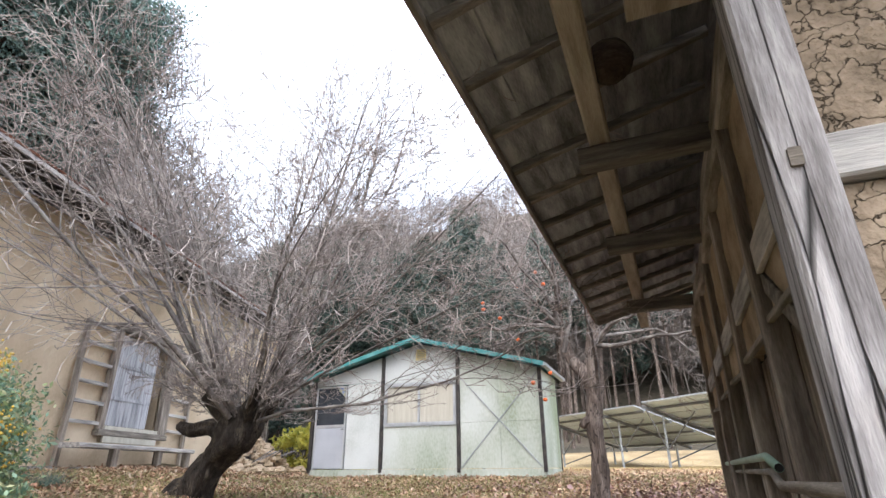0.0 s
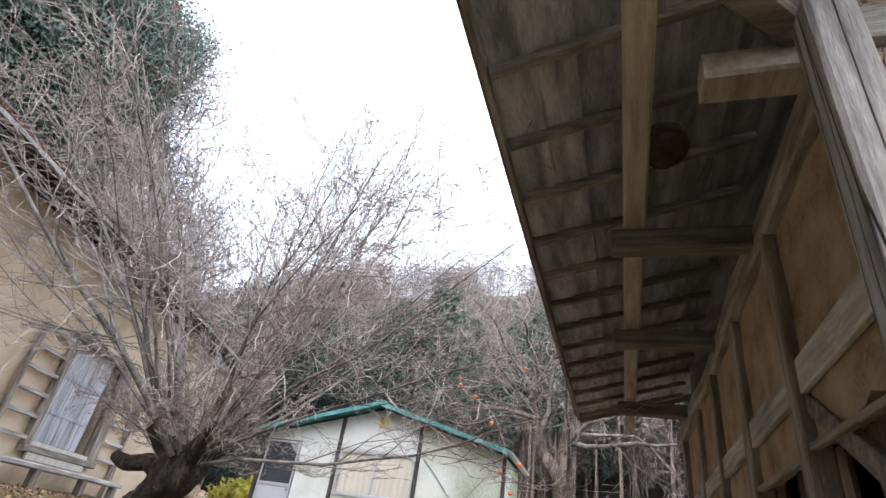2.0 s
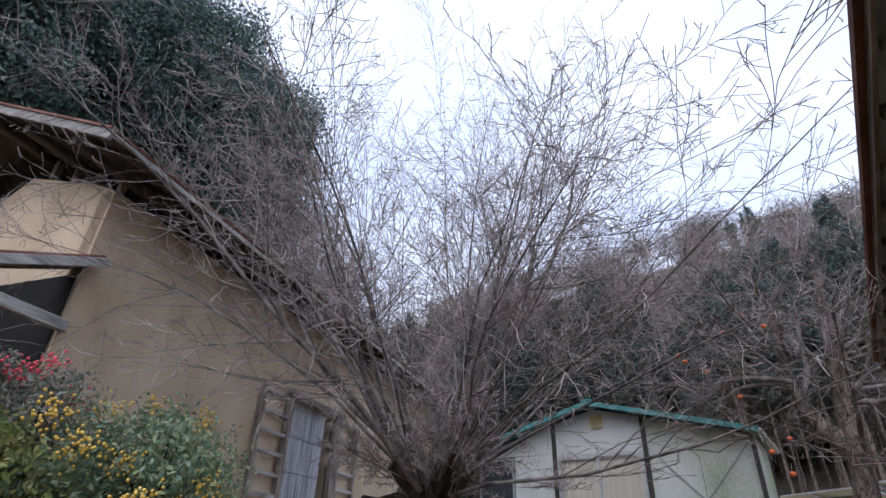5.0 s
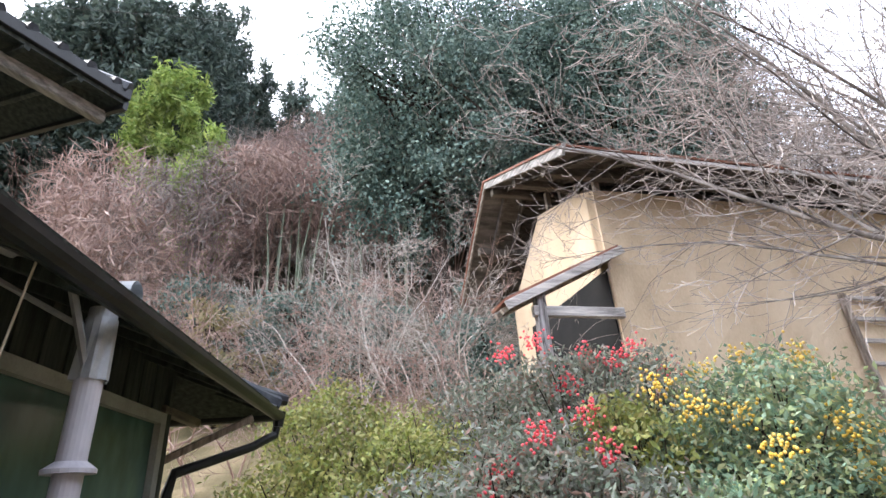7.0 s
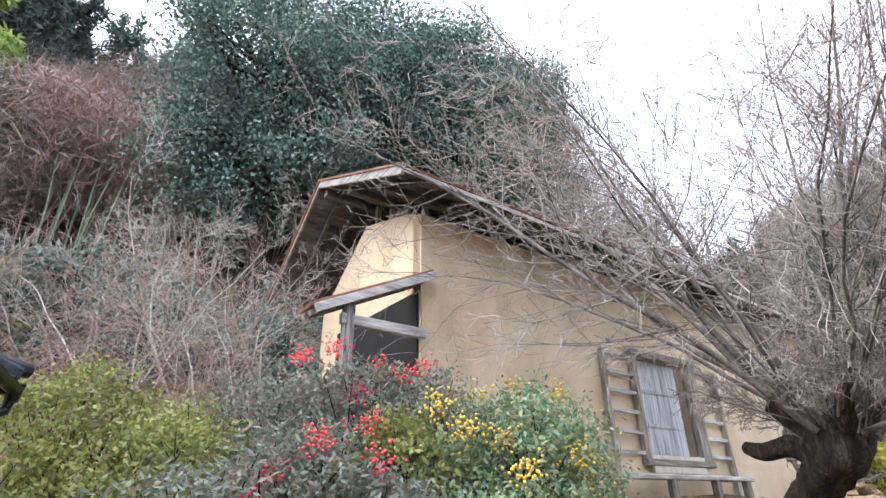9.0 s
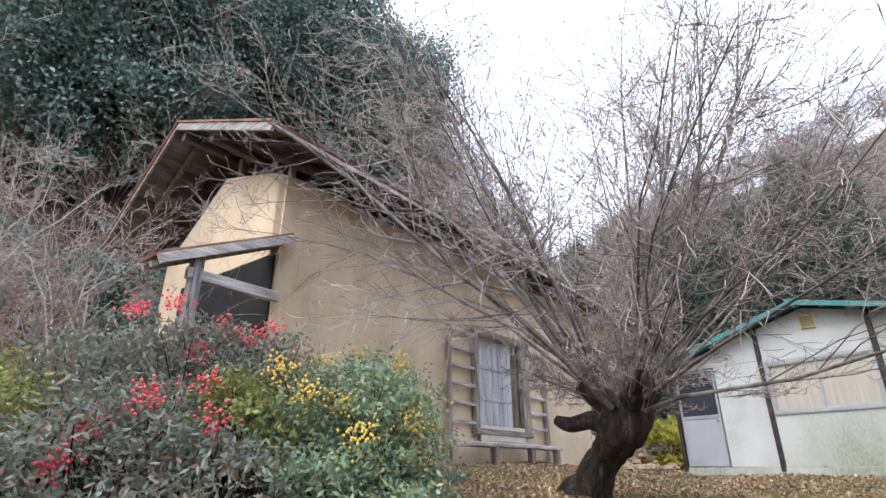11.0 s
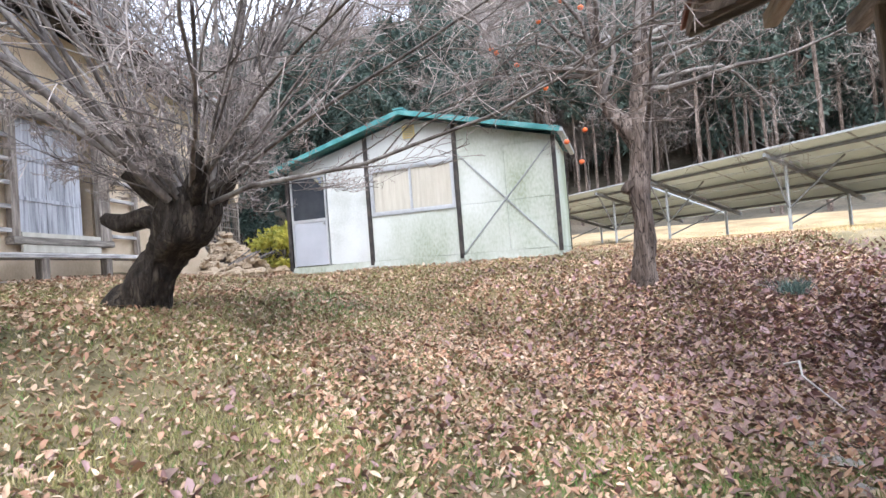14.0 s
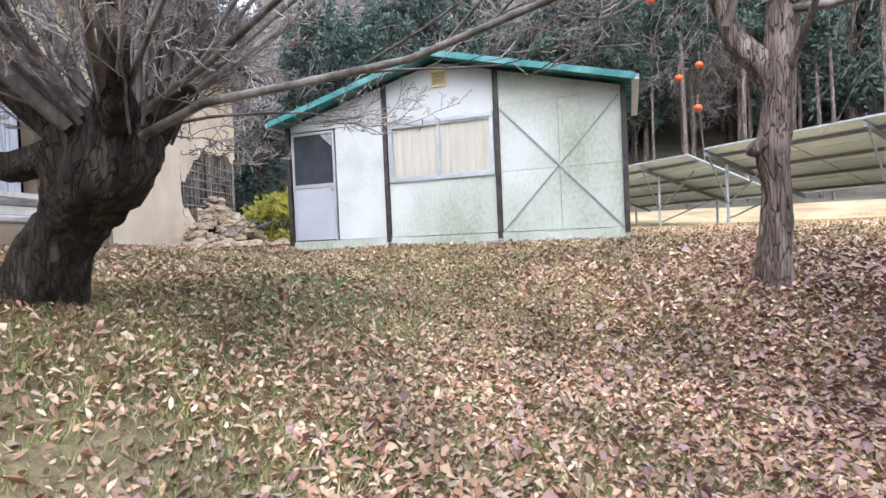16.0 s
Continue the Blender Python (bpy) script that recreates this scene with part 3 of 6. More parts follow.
for a, b in zip(rails, rails[1:]):
    y = a + 0.2
    while y < b - 0.06:
        w = min(random.uniform(0.2, 0.3), b - 0.02 - y)
        g = Geo()
        g.beam((0.58 + random.uniform(0, 0.02), y + w / 2, -0.32), (0.58, y + w / 2, 0.64), w - 0.008, 0.02, (1, 0, 0), 0.1)
        bpart("plank", g, WOOD_BROWN, "dusty brown plank set back in the opening")
        y += w
one("brace", WOOD_BROWN_X, (0.43, 2.3, 0.2), (0.43, 3.2, 0.78), 0.04, 0.07)
# Added black sheet behind the bays, so their gaps read as unlit.
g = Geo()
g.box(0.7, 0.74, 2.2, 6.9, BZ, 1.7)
bpart("inner_lining", g, BLACK, "added black sheet for the shade inside the barn")
g = Geo()
g.box(0.5, 4.4, 6.8, 6.9, BZ, 2.3)
bpart("north_wall", g, WOOD_BROWN)
g = Geo()
g.box(4.4, 4.5, 2.1, 6.9, BZ, 2.9)
bpart("east_wall", g, WOOD_BROWN)
# the south face
for z, h in ((0.68, 0.11), (1.41, 0.12), (-0.3, 0.1), (1.95, 0.12)):
    one("cross_beam", WOOD_GREY_X, (0.412, 2.115, z), (4.4, 2.115, z), 0.07, h, "grey horizontal beam")
one("post", WOOD_GREY, (1.9, 2.1, BZ), (1.9, 2.1, 2.2), 0.14, 0.14)
for lo, hi in ((-1.3, -0.35), (-0.25, 0.62), (0.74, 1.34), (1.47, 1.9)):
    for a, b in ((0.412, 1.83), (1.97, 4.38)):
        g = Geo()
        n, m = 14, 9
        vs = [(a + (b - a) * i / n, 2.115 + random.uniform(-0.008, 0.008), lo + (hi - lo) * j / m) for j in range(m + 1) for i in range(n + 1)]
        g.put(vs, [(j * (n + 1) + i, j * (n + 1) + i + 1, (j + 1) * (n + 1) + i + 1, (j + 1) * (n + 1) + i) for j in range(m) for i in range(n)])
        g.box(a, b, 2.14, 2.2, lo, hi)
        bpart("clay_panel", g, CLAY_BARN, "clay infill deeply cracked as it dried")
g = Geo()
g.beam((0.345, 2.037, 0.67), (0.345, 2.05, 0.67), 0.026, 0.045, (0, 0, 1), 0.1)
bpart("peg", g, WOOD_BROWN_X)
one("ledger_block", WOOD_GREY_X, (0.38, 2.03, 0.16), (0.5, 2.03, 0.16), 0.05, 0.07)

# roof of the barn
SL = 0.28
EAVE_X, Y0, Y1 = -0.67, 1.0, 7.52


def roof_z(x):
    return 1.71 + (x - EAVE_X) * SL


for y in POSTS[:2] + [6.14]:
    one("eave_bracket", WOOD_BROWN_X, (-0.22, y, 1.5), (0.5, y, 1.5), 0.1, 0.11, "bracket beam carrying the purlin")
one("eave_bracket", WOOD_PALE_Y, (0.08, 2.33, 1.53), (0.5, 2.33, 1.53), 0.13, 0.11, "pale sawn beam end at the corner")
one("corner_beam", WOOD_BROWN_X, (0.4, 2.3, 1.62), (-0.62, 1.25, 1.58), 0.1, 0.12, "diagonal beam running out to the eave corner")
one("purlin", WOOD_PALE_Y, (-0.11, 1.1, 1.62), (-0.11, 7.3, 1.62), 0.1, 0.12, "long pale purlin under the eave")
y = Y0 + 0.1
while y < Y1:
    one("rafter", WOOD_BROWN_X, (EAVE_X + 0.02, y, roof_z(EAVE_X + 0.02) + 0.02), (0.46, y, roof_z(0.46) + 0.02), 0.045, 0.05)
    y += 0.42
x = EAVE_X
while x < 0.5:
    w = random.uniform(0.13, 0.19)
    g = Geo()
    g.plate((x, Y1, roof_z(x) + 0.06), (x, Y0, roof_z(x) + 0.06), (x + w + 0.01, Y0, roof_z(x + w) + 0.05), (x + w + 0.01, Y1, roof_z(x + w) + 0.05), 0.014)
    bpart("roof_board", g, SOFFIT)
    x += w
one("fascia", WOOD_BROWN_Y, (EAVE_X, Y0, roof_z(EAVE_X) + 0.04), (EAVE_X, Y1, roof_z(EAVE_X) + 0.04), 0.02, 0.09)
one("barge_board", WOOD_BROWN_X, (EAVE_X, Y1, roof_z(EAVE_X) + 0.03), (0.9, Y1, roof_z(0.9) + 0.03), 0.03, 0.12)
one("barge_board", WOOD_BROWN_X, (EAVE_X, Y0, roof_z(EAVE_X) + 0.03), (2.4, Y0, roof_z(2.4) + 0.03), 0.03, 0.12)
g = Geo()
g.plate((EAVE_X - 0.05, Y1 + 0.03, roof_z(EAVE_X - 0.05) + 0.1), (2.6, Y1 + 0.03, roof_z(2.6) + 0.1), (2.6, Y0 - 0.03, roof_z(2.6) + 0.1), (EAVE_X - 0.05, Y0 - 0.03, roof_z(EAVE_X - 0.05) + 0.1), -0.03)
g.plate((2.6, Y1 + 0.03, roof_z(2.6) + 0.1), (5.6, Y1 + 0.03, roof_z(2.6) - 0.75), (5.6, Y0 - 0.03, roof_z(2.6) - 0.75), (2.6, Y0 - 0.03, roof_z(2.6) + 0.1), -0.03)
bpart("roof_sheet", g, TIN, "rusty metal roof sheet")
g = Geo()
g.prism([(0.5, 1.7), (2.6, 2.3), (4.4, 1.9), (4.4, 1.5), (0.5, 1.5)], "y", 2.12, 2.18)
bpart("gable_boarding", g, WOOD_BROWN_X)

nest = thing("hornet_nest", pose(0.0, 2.78, 1.66), "dark papery hornet nest hanging under the eave boards", "nest")
g = Geo()
g.ball((0, 0, 0), 0.1, 14, 9, 0.95, 0.03)
part("nest_ball", g, NEST, nest, smooth=True)
pole = thing("pole", pose(0.34, 6.4, 0.09), "pale green plastic-covered pole lying along the barn wall", "pole")
g = Geo()
g.tube([(0.06, 0, 0), (0.02, -2.79, 0.011), (0, -3.21, -0.033)], 0.017, 12)
part("tube", g, GREEN_PIPE, pole, smooth=True)
# The tube is capped; this black disc paints the shade of its hollow.
g = Geo()
g.tube([(0, -3.21 - 0.001, -0.033), (0, -3.21 - 0.006, -0.033)], 0.0145, 12)
part("bore", g, BLACK, pole, "black disc on the end for the shade inside the pole")
pole2 = thing("pole", pose(0.34, 6.3, 0.03), "bare brown wooden pole slung under the green one", "pole")
g = Geo()
g.tube([(0.08, 0, 0), (0.03, -2.69, 0.011), (0.0, -3.11, -0.033), (0.0, -3.96, -0.022), (0.03, -4.26, -0.052)], [0.012, 0.014, 0.017, 0.02, 0.02], 9)
part("tube", g, WOOD_BROWN_Y, pole2, smooth=True)

# ---- prefab shed ----
shed = thing("prefab_shed", pose(-7.91, 11.95, 0, 0, 0, 0.9), "white prefabricated site shed with a teal roof and mildewed panels", "shed")
SW, SD, SE, SA = 5.5, 1.7, 2.06, 2.78


def shed_top(x):
    return SE + (SA - SE) * (1 - abs(x - SW / 2) / (SW / 2))


g = Geo()
g.box(-0.02, SW + 0.02, -0.02, SD, -0.12, 0.07)
part("base_channel", g, PANEL, shed)
for x in (0.0, 1.85, 3.69, SW):
    g = Geo()
    g.box(x - 0.035, x + 0.035, -0.05, 0.02, 0.0, shed_top(x) - 0.03)
    part("post", g, STEEL_DARK, shed)
    g = Geo()
    g.box(x - 0.035, x + 0.035, SD - 0.02, SD + 0.05, 0.0, shed_top(x) - 0.03)
    part("post", g, STEEL_DARK, shed)


def wall_panel(x0, x1, z0, z1, mat=PANEL, y=0.0):
    g = Geo()
    tops = [(x1, min(z1, shed_top(x1) - 0.02)), (x0, min(z1, shed_top(x0) - 0.02))]
    mid = SW / 2
    if x0 < mid < x1:
        tops.insert(1, (mid, min(z1, SA - 0.02)))
    g.prism([(x0, z0), (x1, z0)] + tops, "y", y, y + 0.035)
    return part("wall_panel", g, mat, shed)


wall_panel(0.92, 1.81, 0.08, 1.94, PANEL_CLEAN)
wall_panel(0.04, 1.81, 1.95, 9, PANEL_CLEAN)
wall_panel(1.89, 3.65, 0.08, 0.96)
wall_panel(1.89, 3.65, 1.9, 9, PANEL_CLEAN)
wall_panel(3.73, 4.6, 0.08, 0.98)
wall_panel(4.605, 5.46, 0.08, 0.98)
wall_panel(3.73, 4.6, 0.985, 1.98)
wall_panel(4.605, 5.46, 0.985, 1.98)
wall_panel(3.73, 5.46, 1.985, 9)
wall_panel(0.04, 5.46, 0.08, 9, PANEL, SD - 0.04)
for a, b in (((3.75, -0.012, 0.1), (5.44, -0.012, 1.93)), ((3.75, -0.02, 1.93), (5.44, -0.02, 0.1))):
    g = Geo()
    g.beam(a, b, 0.02, 0.018, (0, 1, 0))
    part("brace_rod", g, GALV, shed)
for x in (0.0, SW):
    for k in range(1):
        y0, y1 = 0.03, SD - 0.03
        g = Geo()
        g.box(x - 0.02, x + 0.02, y0, y1, 0.08, SE - 0.05)
        part("wall_panel", g, PANEL, shed)
        g = Geo()
        g.box(x - 0.03, x + 0.03, y0 - 0.05, y0 - 0.005, 0.0, SE - 0.03)
        part("post", g, STEEL_DARK, shed)
door = part("door", Geo(), ALU, shed, "grey aluminium door with a dark glass upper half")
g = Geo()
g.box(0.06, 0.1, -0.02, 0.03, 0.08, 1.92)
g.box(0.86, 0.9, -0.02, 0.03, 0.08, 1.92)
g.box(0.1, 0.86, -0.02, 0.03, 1.88, 1.92)
g.box(0.1, 0.86, -0.02, 0.03, 0.98, 1.04)
part("door_frame", g, ALU, door)
g = Geo()
g.box(0.1, 0.86, -0.008, 0.02, 0.09, 0.98)
part("lower_panel", g, material("grey_door_sheet", [(0.44, 0.46, 0.52), (0.52, 0.54, 0.6)], 2, rough=0.5, bump=0.02), door)
g = Geo()
g.box(0.1, 0.86, 0.0, 0.012, 1.04, 1.88)
part("pane", g, DARK_GLASS, door)
g = Geo()
g.ball((0.83, -0.04, 0.94), 0.028)
part("knob", g, GALV, door)
g = Geo()
g.put([(0.62, -0.004, 1.87), (0.84, -0.004, 1.87), (0.84, -0.004, 1.66)], [(0, 1, 2)])
g.put([(0.62, 0.0, 1.87), (0.84, 0.0, 1.87), (0.84, 0.0, 1.66)], [(2, 1, 0)])
part("sticker", g, material("yellow_blue_sticker", [(0.05, 0.15, 0.55), (0.7, 0.6, 0.05)], 6, rough=0.4, bump=0), door)
win = part("window", Geo(), ALU, shed, "wide sliding window with beige curtains drawn")
g = Geo()
for x0, x1, z0, z1 in ((1.9, 3.64, 0.95, 1.0), (1.9, 3.64, 1.84, 1.89), (1.9, 1.94, 1.0, 1.84), (3.6, 3.64, 1.0, 1.84)):
    g.box(x0, x1, -0.03, 0.03, z0, z1)
part("window_frame", g, ALU, win)
for x0, x1, y in ((1.94, 2.76, -0.012), (2.74, 3.6, 0.004)):
    g = Geo()
    for a, b, c, d in ((x0, x1, 1.0, 1.03), (x0, x1, 1.81, 1.84), (x0, x0 + 0.03, 1.03, 1.81), (x1 - 0.03, x1, 1.03, 1.81)):
        g.box(a, b, y - 0.01, y + 0.01, c, d)
    sash = part("sash", g, ALU, win)
g = Geo()
n = 60
for i in range(n):
    xa, xb = 1.95 + 1.64 * i / n, 1.95 + 1.64 * (i + 1) / n
    ya, yb = 0.024 + 0.0025 * math.sin(i * 1.3), 0.024 + 0.0025 * math.sin((i + 1) * 1.3)
    g.put([(xa, ya, 1.01), (xb, yb, 1.01), (xb, yb, 1.83), (xa, ya, 1.83)], [(0, 1, 2, 3)])
part("curtain", g, BLIND, win, "beige curtain")
vent = part("vent", Geo(), CREAM, shed, "cream plastic louvred vent")
g = Geo()
for x0, x1, z0, z1 in ((2.68, 2.7, 2.4, 2.62), (2.9, 2.92, 2.4, 2.62), (2.68, 2.92, 2.6, 2.63), (2.68, 2.92, 2.38, 2.4)):
    g.box(x0, x1, -0.04, 0.0, z0, z1)
part("vent_frame", g, CREAM, vent)
for k in range(5):
    g = Geo()
    g.plate((2.7, -0.045, 2.42 + k * 0.04), (2.9, -0.045, 2.42 + k * 0.04), (2.9, -0.005, 2.45 + k * 0.04), (2.7, -0.005, 2.45 + k * 0.04), 0.004)
    part("slat", g, CREAM, vent)
for s in (-1, 1):
    g = Geo()
    xm, xe = SW / 2, SW / 2 + s * (SW / 2 + 0.16)
    zt, ze = SA + 0.05, SE + 0.05 - (SA - SE) * 0.16 / (SW / 2)
    n = 12
    y0, y1 = -0.35, SD + 0.3
    a, b = (xm, xe) if s > 0 else (xe, xm)
    za, zb = (zt, ze) if s > 0 else (ze, zt)
    prof = []
    for k in range(n):
        ya, yb, yc = y0 + (y1 - y0) * k / n, y0 + (y1 - y0) * (k + 0.6) / n, y0 + (y1 - y0) * (k + 0.98) / n
        prof += [(ya, 0.02), (yb, 0.02), (yb + 0.01, 0.0), (yc, 0.0)]
    q = len(prof)
    g.put([(x, y, z + h + t) for t in (0, -0.015) for x, z in ((a, za), (b, zb)) for y, h in prof],
          [(k, k + 1, q + k + 1, q + k) for k in range(q - 1)] + [(2 * q + k, 3 * q + k, 3 * q + k + 1, 2 * q + k + 1) for k in range(q - 1)]
          + [(0, q, 3 * q, 2 * q), (q - 1, 3 * q - 1, 4 * q - 1, 2 * q - 1)] + [(k, 2 * q + k, 2 * q + k + 1, k + 1) for k in range(q - 1)] + [(q + k, q + k + 1, 3 * q + k + 1, 3 * q + k) for k in range(q - 1)])
    part("roof_sheet", g, TEAL, shed, "teal ribbed metal roof sheet")
    g = Geo()
    g.beam((xm, y0, zt - 0.02), (xe, y0, ze - 0.02), 0.03, 0.09)
    part("barge_trim", g, TEAL, shed)
    g = Geo()
    g.beam((xe, y0, ze - 0.03), (xe, y1, ze - 0.03), 0.1, 0.07)
    part("gutter", g, GALV, shed)
g = Geo()
g.beam((SW / 2, -0.37, SA + 0.09), (SW / 2, SD + 0.32, SA + 0.09), 0.2, 0.03)
part("ridge_cap", g, TEAL, shed)

# ---- earthen storehouse ----
kura = thing("storehouse", pose(-7.38, 3.09, 0.0, 0, 0, 17.54), "two-storey ochre earthen storehouse with broad dark eaves and crumbling far end", "storehouse")
KL = 11.3


def kpart(name, geo, mat, label="", parent=None):
    return part(name, geo, mat, parent or kura, label)


def wall_grid(u0, u1, z0, z1, mat, label, gap=None):
    """A stretch of the long wall with an uneven face."""
    g = Geo()
    nu, nz = max(2, int((u1 - u0) / 0.12)), max(2, int((z1 - z0) / 0.12))
    vs = []
    for j in range(nz + 1):
        for i in range(nu + 1):
            u, z = u0 + (u1 - u0) * i / nu, z0 + (z1 - z0) * j / nz
            vs.append((0.03 * noise.noise(Vector((u * 1.3, z * 1.3, 0))) + 0.012 * noise.noise(Vector((u * 6, z * 6, 5))), u, z))
    g.put(vs, [(j * (nu + 1) + i, j * (nu + 1) + i + 1, (j + 1) * (nu + 1) + i + 1, (j + 1) * (nu + 1) + i) for j in range(nz) for i in range(nu)])
    g.box(-0.22, -0.05, u0, u1, z0, z1)
    return kpart("earth_wall", g, mat, label)


OP = (4.2, 5.78, 0.76, 2.32)
wall_grid(0, OP[0], 0.12, 3.72, EARTH_WALL, "ochre earth-plastered wall")
wall_grid(OP[0], OP[1], 0.12, OP[2], EARTH_WALL, "ochre earth-plastered wall")
wall_grid(OP[0], OP[1], OP[3], 3.72, EARTH_WALL, "ochre earth-plastered wall")
wall_grid(OP[1], 9.0, 0.12, 3.72, EARTH_WALL, "ochre earth-plastered wall")


def ragged(lo, hi, label):
    """A broken stretch of the long wall between two uneven edges, given as functions of the place along it."""
    g = Geo()
    n, m = 38, 10
    for x in (0.0, -0.16):
        g.put([(x + 0.03 * noise.noise(Vector((u * 2, j * 0.7, x))), u, lo(u) + (hi(u) - lo(u)) * j / m) for j in range(m + 1) for u in [9.0 + (KL - 9.0) * i / n for i in range(n + 1)]],
              [((j * (n + 1) + i), (j * (n + 1) + i + 1), ((j + 1) * (n + 1) + i + 1), ((j + 1) * (n + 1) + i)) for j in range(m) for i in range(n)])
    k, q = (m + 1) * (n + 1), m * (n + 1)
    g.f += [(i, i + 1, k + i + 1, k + i) for i in range(n)] + [(q + i, q + i + 1, k + q + i + 1, k + q + i) for i in range(n)]
    return kpart("earth_wall", g, EARTH_WALL, label)


ragged(lambda u: 1.25 + 0.75 * min(1, max(0, (u - 9.0) / 0.9)) + 0.22 * noise.noise(Vector((u * 3.1, 1, 0))) + 0.1 * noise.noise(Vector((u * 11, 2, 0))), lambda u: 3.72, "ochre earth wall broken away below")
ragged(lambda u: 0.1, lambda u: max(0.14, 0.95 - 0.9 * (u - 9.0) + 0.3 * noise.noise(Vector((u * 3.7, 5, 0))) + 0.1 * noise.noise(Vector((u * 12, 5, 0)))), "crumbling foot of the earth wall")
g = Geo()
g.prism([(-0.02, 0.1), (-0.02, 3.72), (-0.4, 3.9), (-1.65, 4.25), (-2.78, 3.4), (-3.1, 3.1), (-3.1, 0.1)], "y", 0.0, 0.22)
kpart("gable_wall", g, EARTH_WALL, "smooth ochre gable wall")
g = Geo()
g.box(-3.1, -2.95, 0.22, KL, 0, 3.0)
g.prism([(-0.1, 1.9), (-0.1, 3.7), (-1.65, 4.3), (-2.9, 3.2), (-2.9, 0.1), (-1.3, 0.1), (-1.3, 1.9)], "y", KL - 0.15, KL)
kpart("back_wall", g, EARTH_WALL)
# Added black sheet; its colour is the shade behind the broken wall.
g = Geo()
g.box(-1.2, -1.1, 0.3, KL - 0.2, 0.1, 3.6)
kpart("inner_wall", g, BLACK, "added black sheet for the shade inside the storehouse")
# footing stones
u = 0.0
while u < KL:
    w = random.uniform(0.3, 0.6)
    g = Geo()
    g.beam((0.02, u, 0.02), (0.02, u + w - 0.03, 0.02), 0.3, random.uniform(0.18, 0.24), worn=0.25, wob=0.01)
    kpart("stone", g, STONE)
    u += w


# roof of the storehouse
def kroof(n):
    return 3.74 + (0.78 - n) * 0.44 if n > -1.75 else 3.74 + 2.53 * 0.44 - (-1.75 - n) * 0.8


U0, U1 = -0.82, KL + 0.5
x = 0.78
while x > -3.4:
    w = random.uniform(0.14, 0.2)
    if x > -1.75 > x - w:
        w = x + 1.75
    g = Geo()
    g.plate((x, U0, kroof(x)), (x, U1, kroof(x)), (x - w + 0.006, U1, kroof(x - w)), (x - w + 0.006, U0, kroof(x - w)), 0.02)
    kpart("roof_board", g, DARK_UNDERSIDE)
    x -= w
for a, b in ((0.82, -1.75), (-1.75, -3.6)):
    g = Geo()
    g.plate((a, U0 - 0.04, kroof(a) + 0.05), (a, U1, kroof(a) + 0.05), (b, U1, kroof(b) + 0.05), (b, U0 - 0.04, kroof(b) + 0.05), 0.03)
    kpart("roof_sheet", g, TIN, "rust-red metal roof sheet")
    g = Geo()
    g.beam((a, U0, kroof(a) - 0.03), (b, U0, kroof(b) - 0.03), 0.04, 0.14 if a > 0 else 0.06, worn=0.15)
    kpart("barge_board", g, WOOD_GREY_X if a > 0 else WOOD_BROWN_X, "weathered grey barge board" if a > 0 else "dark aged barge board")
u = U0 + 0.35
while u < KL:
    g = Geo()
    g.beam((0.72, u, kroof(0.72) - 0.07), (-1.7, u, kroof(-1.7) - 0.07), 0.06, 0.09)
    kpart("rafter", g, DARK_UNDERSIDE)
    u += 0.5
for u in (-0.45, -0.1):
    g = Geo()
    g.beam((-1.8, u, kroof(-1.8) - 0.07), (-3.5, u, kroof(-3.5) - 0.07), 0.06, 0.09)
    kpart("rafter", g, DARK_UNDERSIDE)
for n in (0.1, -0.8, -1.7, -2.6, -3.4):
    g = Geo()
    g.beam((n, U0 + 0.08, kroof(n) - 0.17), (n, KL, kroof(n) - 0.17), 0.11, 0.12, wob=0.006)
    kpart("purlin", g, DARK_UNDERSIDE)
g = Geo()
g.beam((0.79, U0, 3.71), (0.79, U1, 3.71), 0.02, 0.06, worn=0.15, wob=0.006)
kpart("fascia", g, WOOD_GREY_Y)
for n, h in ((0.0, 0.2), (-0.45, 0.25), (-0.9, 0.3), (-1.35, 0.3)):
    g = Geo()
    g.beam((n - 0.05, 0.08, kroof(n) - 0.45), (n - 0.05, 0.08, kroof(n) - 0.15), 0.08, 0.08)
    kpart("strut", g, WOOD_BROWN)
# lean-to at the gable
g = Geo()
g.plate((0.2, -1.5, 2.06), (0.2, 0.05, 2.8), (-0.25, 0.05, 2.8), (-0.25, -1.5, 2.06), -0.03)
kpart("lean_to_roof", g, TIN, "rust-red sheet over a small lean-to")
g = Geo()
g.beam((0.215, -1.5, 2.0), (0.215, 0.08, 2.76), 0.1, 0.03, (1, 0, 0), 0.15)
kpart("lean_to_board", g, WOOD_GREY_Y, "pale grey verge board")
g = Geo()
g.beam((0.1, -1.15, 1.98), (0.1, -0.02, 1.98), 0.08, 0.12)
kpart("tie_beam", g, WOOD_GREY_Y)
for n in (0.08,):
    g = Geo()
    g.beam((n, -1.05, -0.2), (n, -1.05, 2.2), 0.12, 0.12, wob=0.005)
    kpart("post", g, WOOD_GREY)
for n in (0.0, -0.18):
    g = Geo()
    g.beam((n, -1.48, 2.0), (n, 0, 2.72), 0.05, 0.06)
    kpart("rafter", g, WOOD_BROWN)
# Black sheet added before the gable in place of the lean-to's shade.
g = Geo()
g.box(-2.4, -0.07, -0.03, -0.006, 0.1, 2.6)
kpart("doorway", g, BLACK, "black sheet on the gable, put there for the shade under the lean-to")
